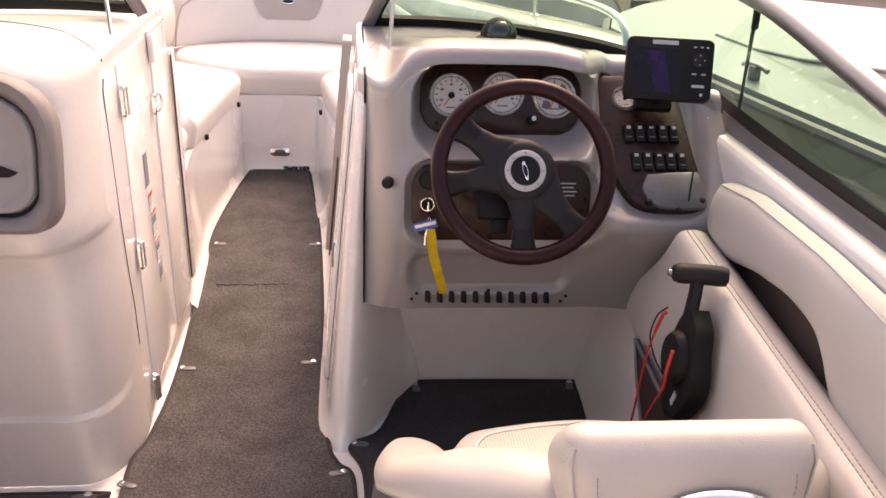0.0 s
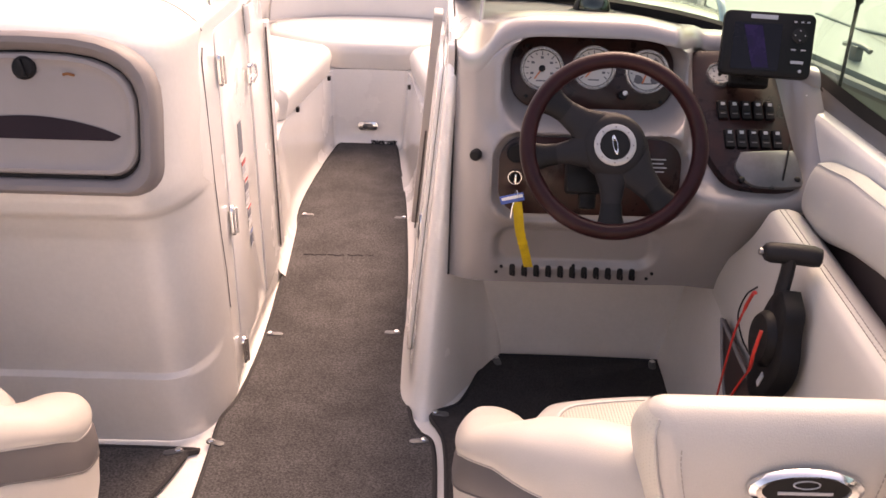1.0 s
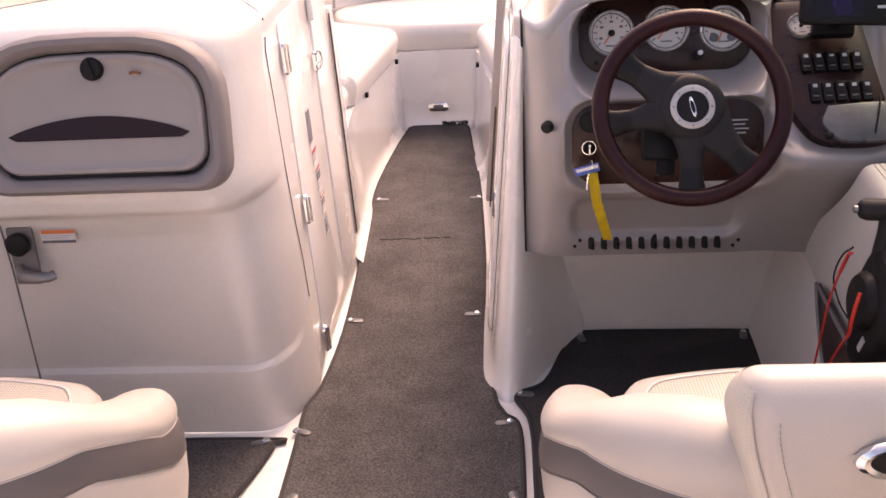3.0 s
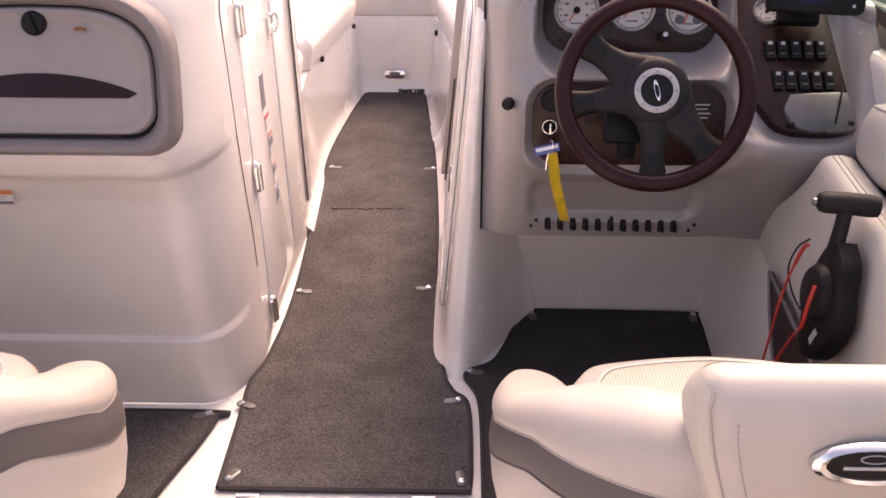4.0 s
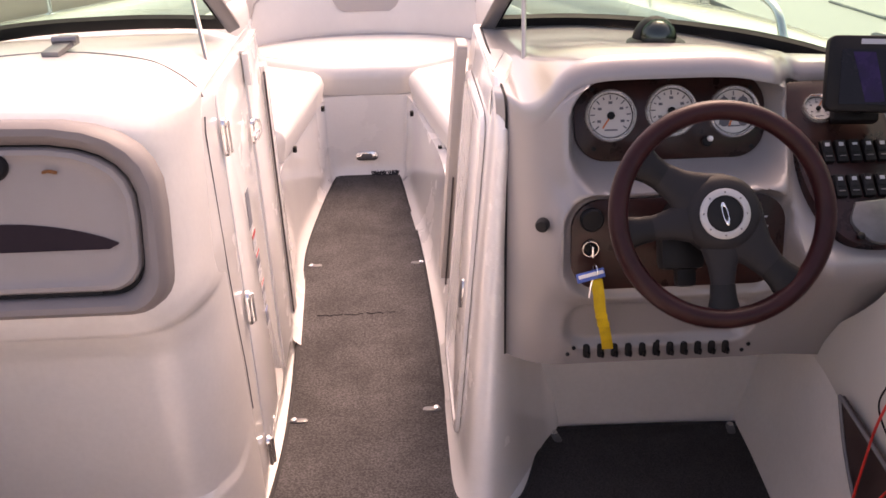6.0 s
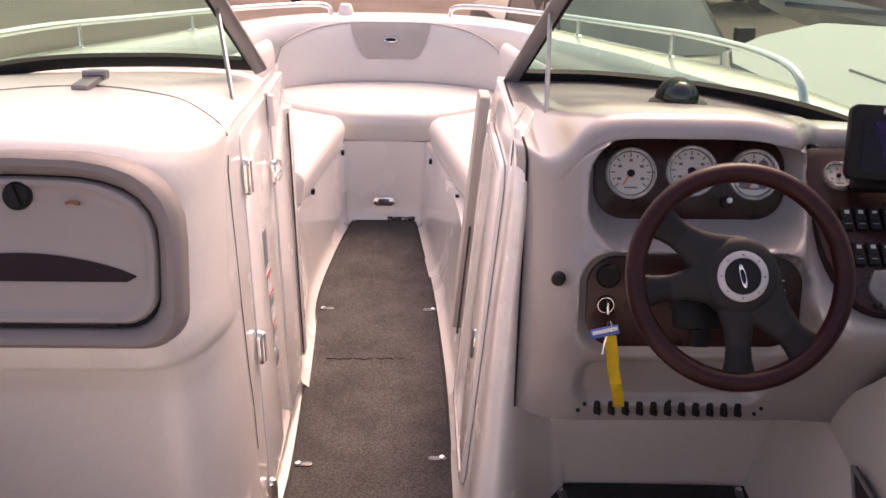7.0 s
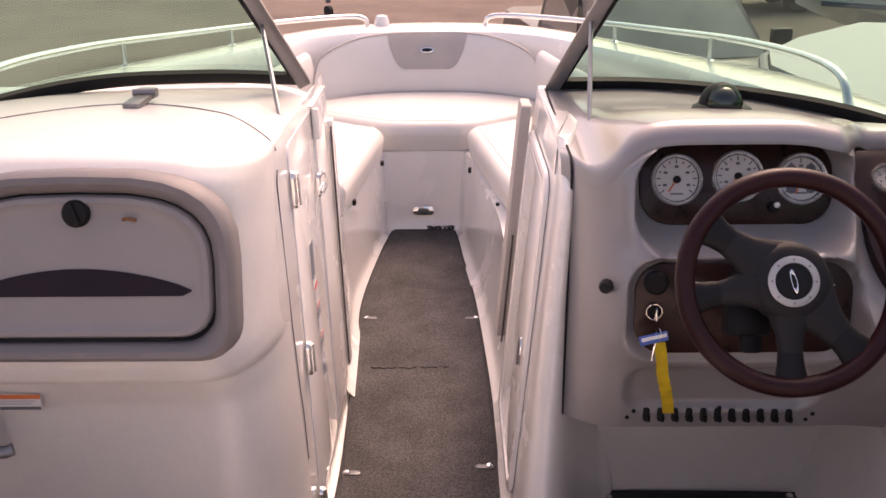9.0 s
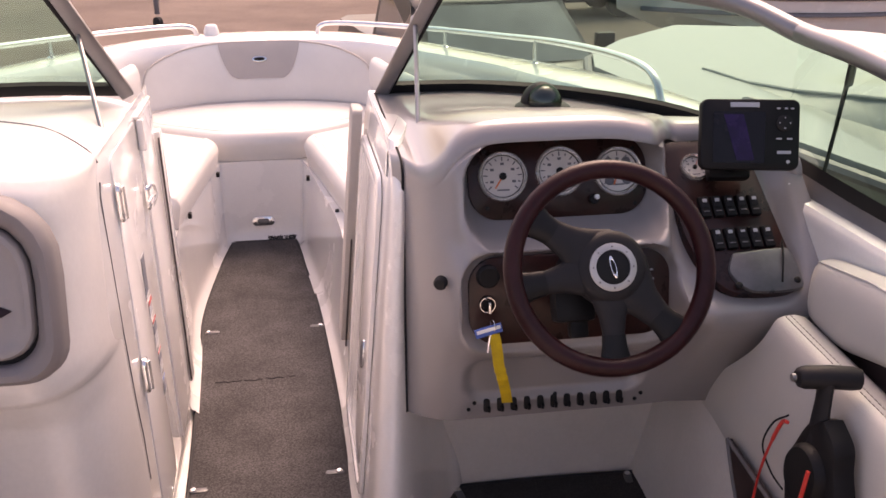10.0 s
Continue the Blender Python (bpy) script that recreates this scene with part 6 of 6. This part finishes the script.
def motor_boat(m, length, beam, label, stripe, screen=True, mid=0.95, hull=None, blunt=2.2, house_h=0.13, start=0.35):
    """A boat on the hard that points along its own +y; the keel lies over its origin."""
    t = thing("motor_boat", label, "boat", (0, 0, 0))

    def half(y):
        f = min(max((y - length * start) / (length * (1 - start)), 0), 1)
        return beam / 2 * (1 - f ** blunt) + 0.02
    bm = bmesh.new()
    rings = []
    for k in range(25):
        y = length * k / 24
        w, f = half(y), (k / 24) ** 2
        zk = 0.35 + 0.75 * f ** 1.6
        zs = mid + 0.48 + 0.16 * f
        rings.append([(-w, y, zs), (-w * 1.01, y, zs - 0.08), (-w * 0.88, y, zk + (zs - zk) * 0.4), (0, y, zk), (w * 0.88, y, zk + (zs - zk) * 0.4), (w * 1.01, y, zs - 0.08), (w, y, zs)])
    loft(bm, rings)
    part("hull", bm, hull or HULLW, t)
    bm = bmesh.new()
    for s in (-1, 1):
        tube(bm, [(s * half(length * k / 24) * 1.03, length * k / 24, mid + 0.44 + 0.16 * (k / 24) ** 2) for k in range(25)], 0.028, 8)
    part("rub_rail", bm, ALUD, t, "grey rub rail")
    bm = bmesh.new()
    for s in (-1, 1):
        tube(bm, [(s * (half(length * k / 24) * 0.985 + 0.012), length * k / 24, mid + 0.24 + 0.18 * (k / 24) ** 2) for k in range(24)], 0.035, 8, flat=0.4)
    part("stripe", bm, stripe, t)
    bm = bmesh.new()
    rings = []
    for k in range(13):
        y = length * (0.28 + 0.56 * k / 12)
        w, h = half(y) * 0.66, house_h * math.sin(math.pi * min(k / 12 + 0.12, 1)) + 0.03
        z = mid + 0.49 + 0.08 * (k / 12) ** 2
        rings.append([(-w, y, z), (-w * 0.86, y, z + h * 0.8), (-w * 0.5, y, z + h), (w * 0.5, y, z + h), (w * 0.86, y, z + h * 0.8), (w, y, z)])
    loft(bm, rings)
    edges = [[Vector(r[j]) for r in rings] for j in (1, 4)]
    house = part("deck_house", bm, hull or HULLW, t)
    for e in edges:
        bm = bmesh.new()
        tube(bm, e, 0.010, 6)
        part("house_trim", bm, hull or HULLW, house)
    if screen:
        bm = bmesh.new()
        scr = curve([(-0.86, 0.26, 0), (-0.84, 0.36, 0), (-0.5, 0.45, 0), (0.5, 0.45, 0), (0.84, 0.36, 0), (0.86, 0.26, 0)], 6)
        nn = len(scr) - 1
        grid(bm, nn, 3, lambda u, v: Vector((path_at(scr, u).x * beam / 2 * (1 - 0.06 * v), path_at(scr, u).y * length - 0.22 * v, mid + 0.56 + 0.42 * v)))
        part("windscreen", bm, CARGLASS, t)
        bm = bmesh.new()
        tube(bm, [Vector((p.x * beam / 2 * 0.94, p.y * length - 0.22, mid + 0.985)) for p in scr], 0.018, 8)
        part("screen_rail", bm, ALU, t)
    for y, s in ((0.55, -1), (0.72, -1), (0.40, -1), (0.30, -1), (0.17, -1), (0.55, 1), (0.72, 1)):
        bm = bmesh.new()
        yy = length * y
        zc = mid + 0.50 + 0.16 * y ** 2
        tube(bm, curve([(s * half(yy) * 0.90, yy - 0.09, zc + 0.035), (s * half(yy) * 0.90, yy - 0.05, zc + 0.045), (s * half(yy) * 0.90, yy + 0.05, zc + 0.045), (s * half(yy) * 0.90, yy + 0.09, zc + 0.035)], 4), 0.013, 8)
        box(bm, (0.04, 0.05, 0.07), pose(s * half(yy) * 0.90, yy, zc + 0.01), 0.008)
        part("cleat", bm, ALU, t, "chrome mooring cleat")
    bm = bmesh.new()
    for s in (-1, 1):
        box(bm, (0.10, length * 0.7, 0.10), pose(s * beam * 0.22, length * 0.4, 0.42))
    for y in (0.2, 0.6):
        box(bm, (beam * 0.6, 0.10, 0.30), pose(0, length * y, 0.22))
    part("trailer", bm, ALUD, t, "grey trailer bunks")
    t.matrix_basis = m
    return t


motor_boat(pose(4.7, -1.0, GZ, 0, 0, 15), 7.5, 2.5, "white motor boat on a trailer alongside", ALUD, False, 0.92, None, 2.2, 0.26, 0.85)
motor_boat(pose(8.97, 12.5, GZ, 0, 0, 107), 5.2, 2.1, "white bow-rider boat parked across the lot", ALUD, True, 0.70, GEL)
motor_boat(pose(7.4, 2.0, GZ, 0, 0, -12), 6.8, 2.4, "white boat with a red stripe farther off", REDC, True, 1.2, GEL)
GREYHULL = material("grey_boat_cover", (0.16, 0.165, 0.16), 0.8, vary=0.12, scale=2)
motor_boat(pose(-4.2, 2.6, GZ, 0, 0, 4), 6.0, 2.2, "grey covered boat on a trailer beyond the port side", ALUD, False, 0.75, GREYHULL)
t = thing("trailer_jack", "trailer tongue with a jack wheel on the dirt", "trailer", (-2.3, 19, GZ))
bm = bmesh.new()
tube(bm, [(-2.2, 18.5, GZ + 0.25), (-2.2, 18.5, GZ + 1.3)], 0.05, 8)
tube(bm, [(-2.2, 18.5, GZ + 0.75), (-6, 21, GZ + 0.75)], 0.07, 8)
part("jack", bm, ALUD, t)
bm = bmesh.new()
lathe(bm, [(0.10, -0.04), (0.10, 0.04)], 16, frame_at((-2.2, 18.5, GZ + 0.10), (0.7, 0.7, 0)))
part("jack_wheel", bm, TYRE, t)
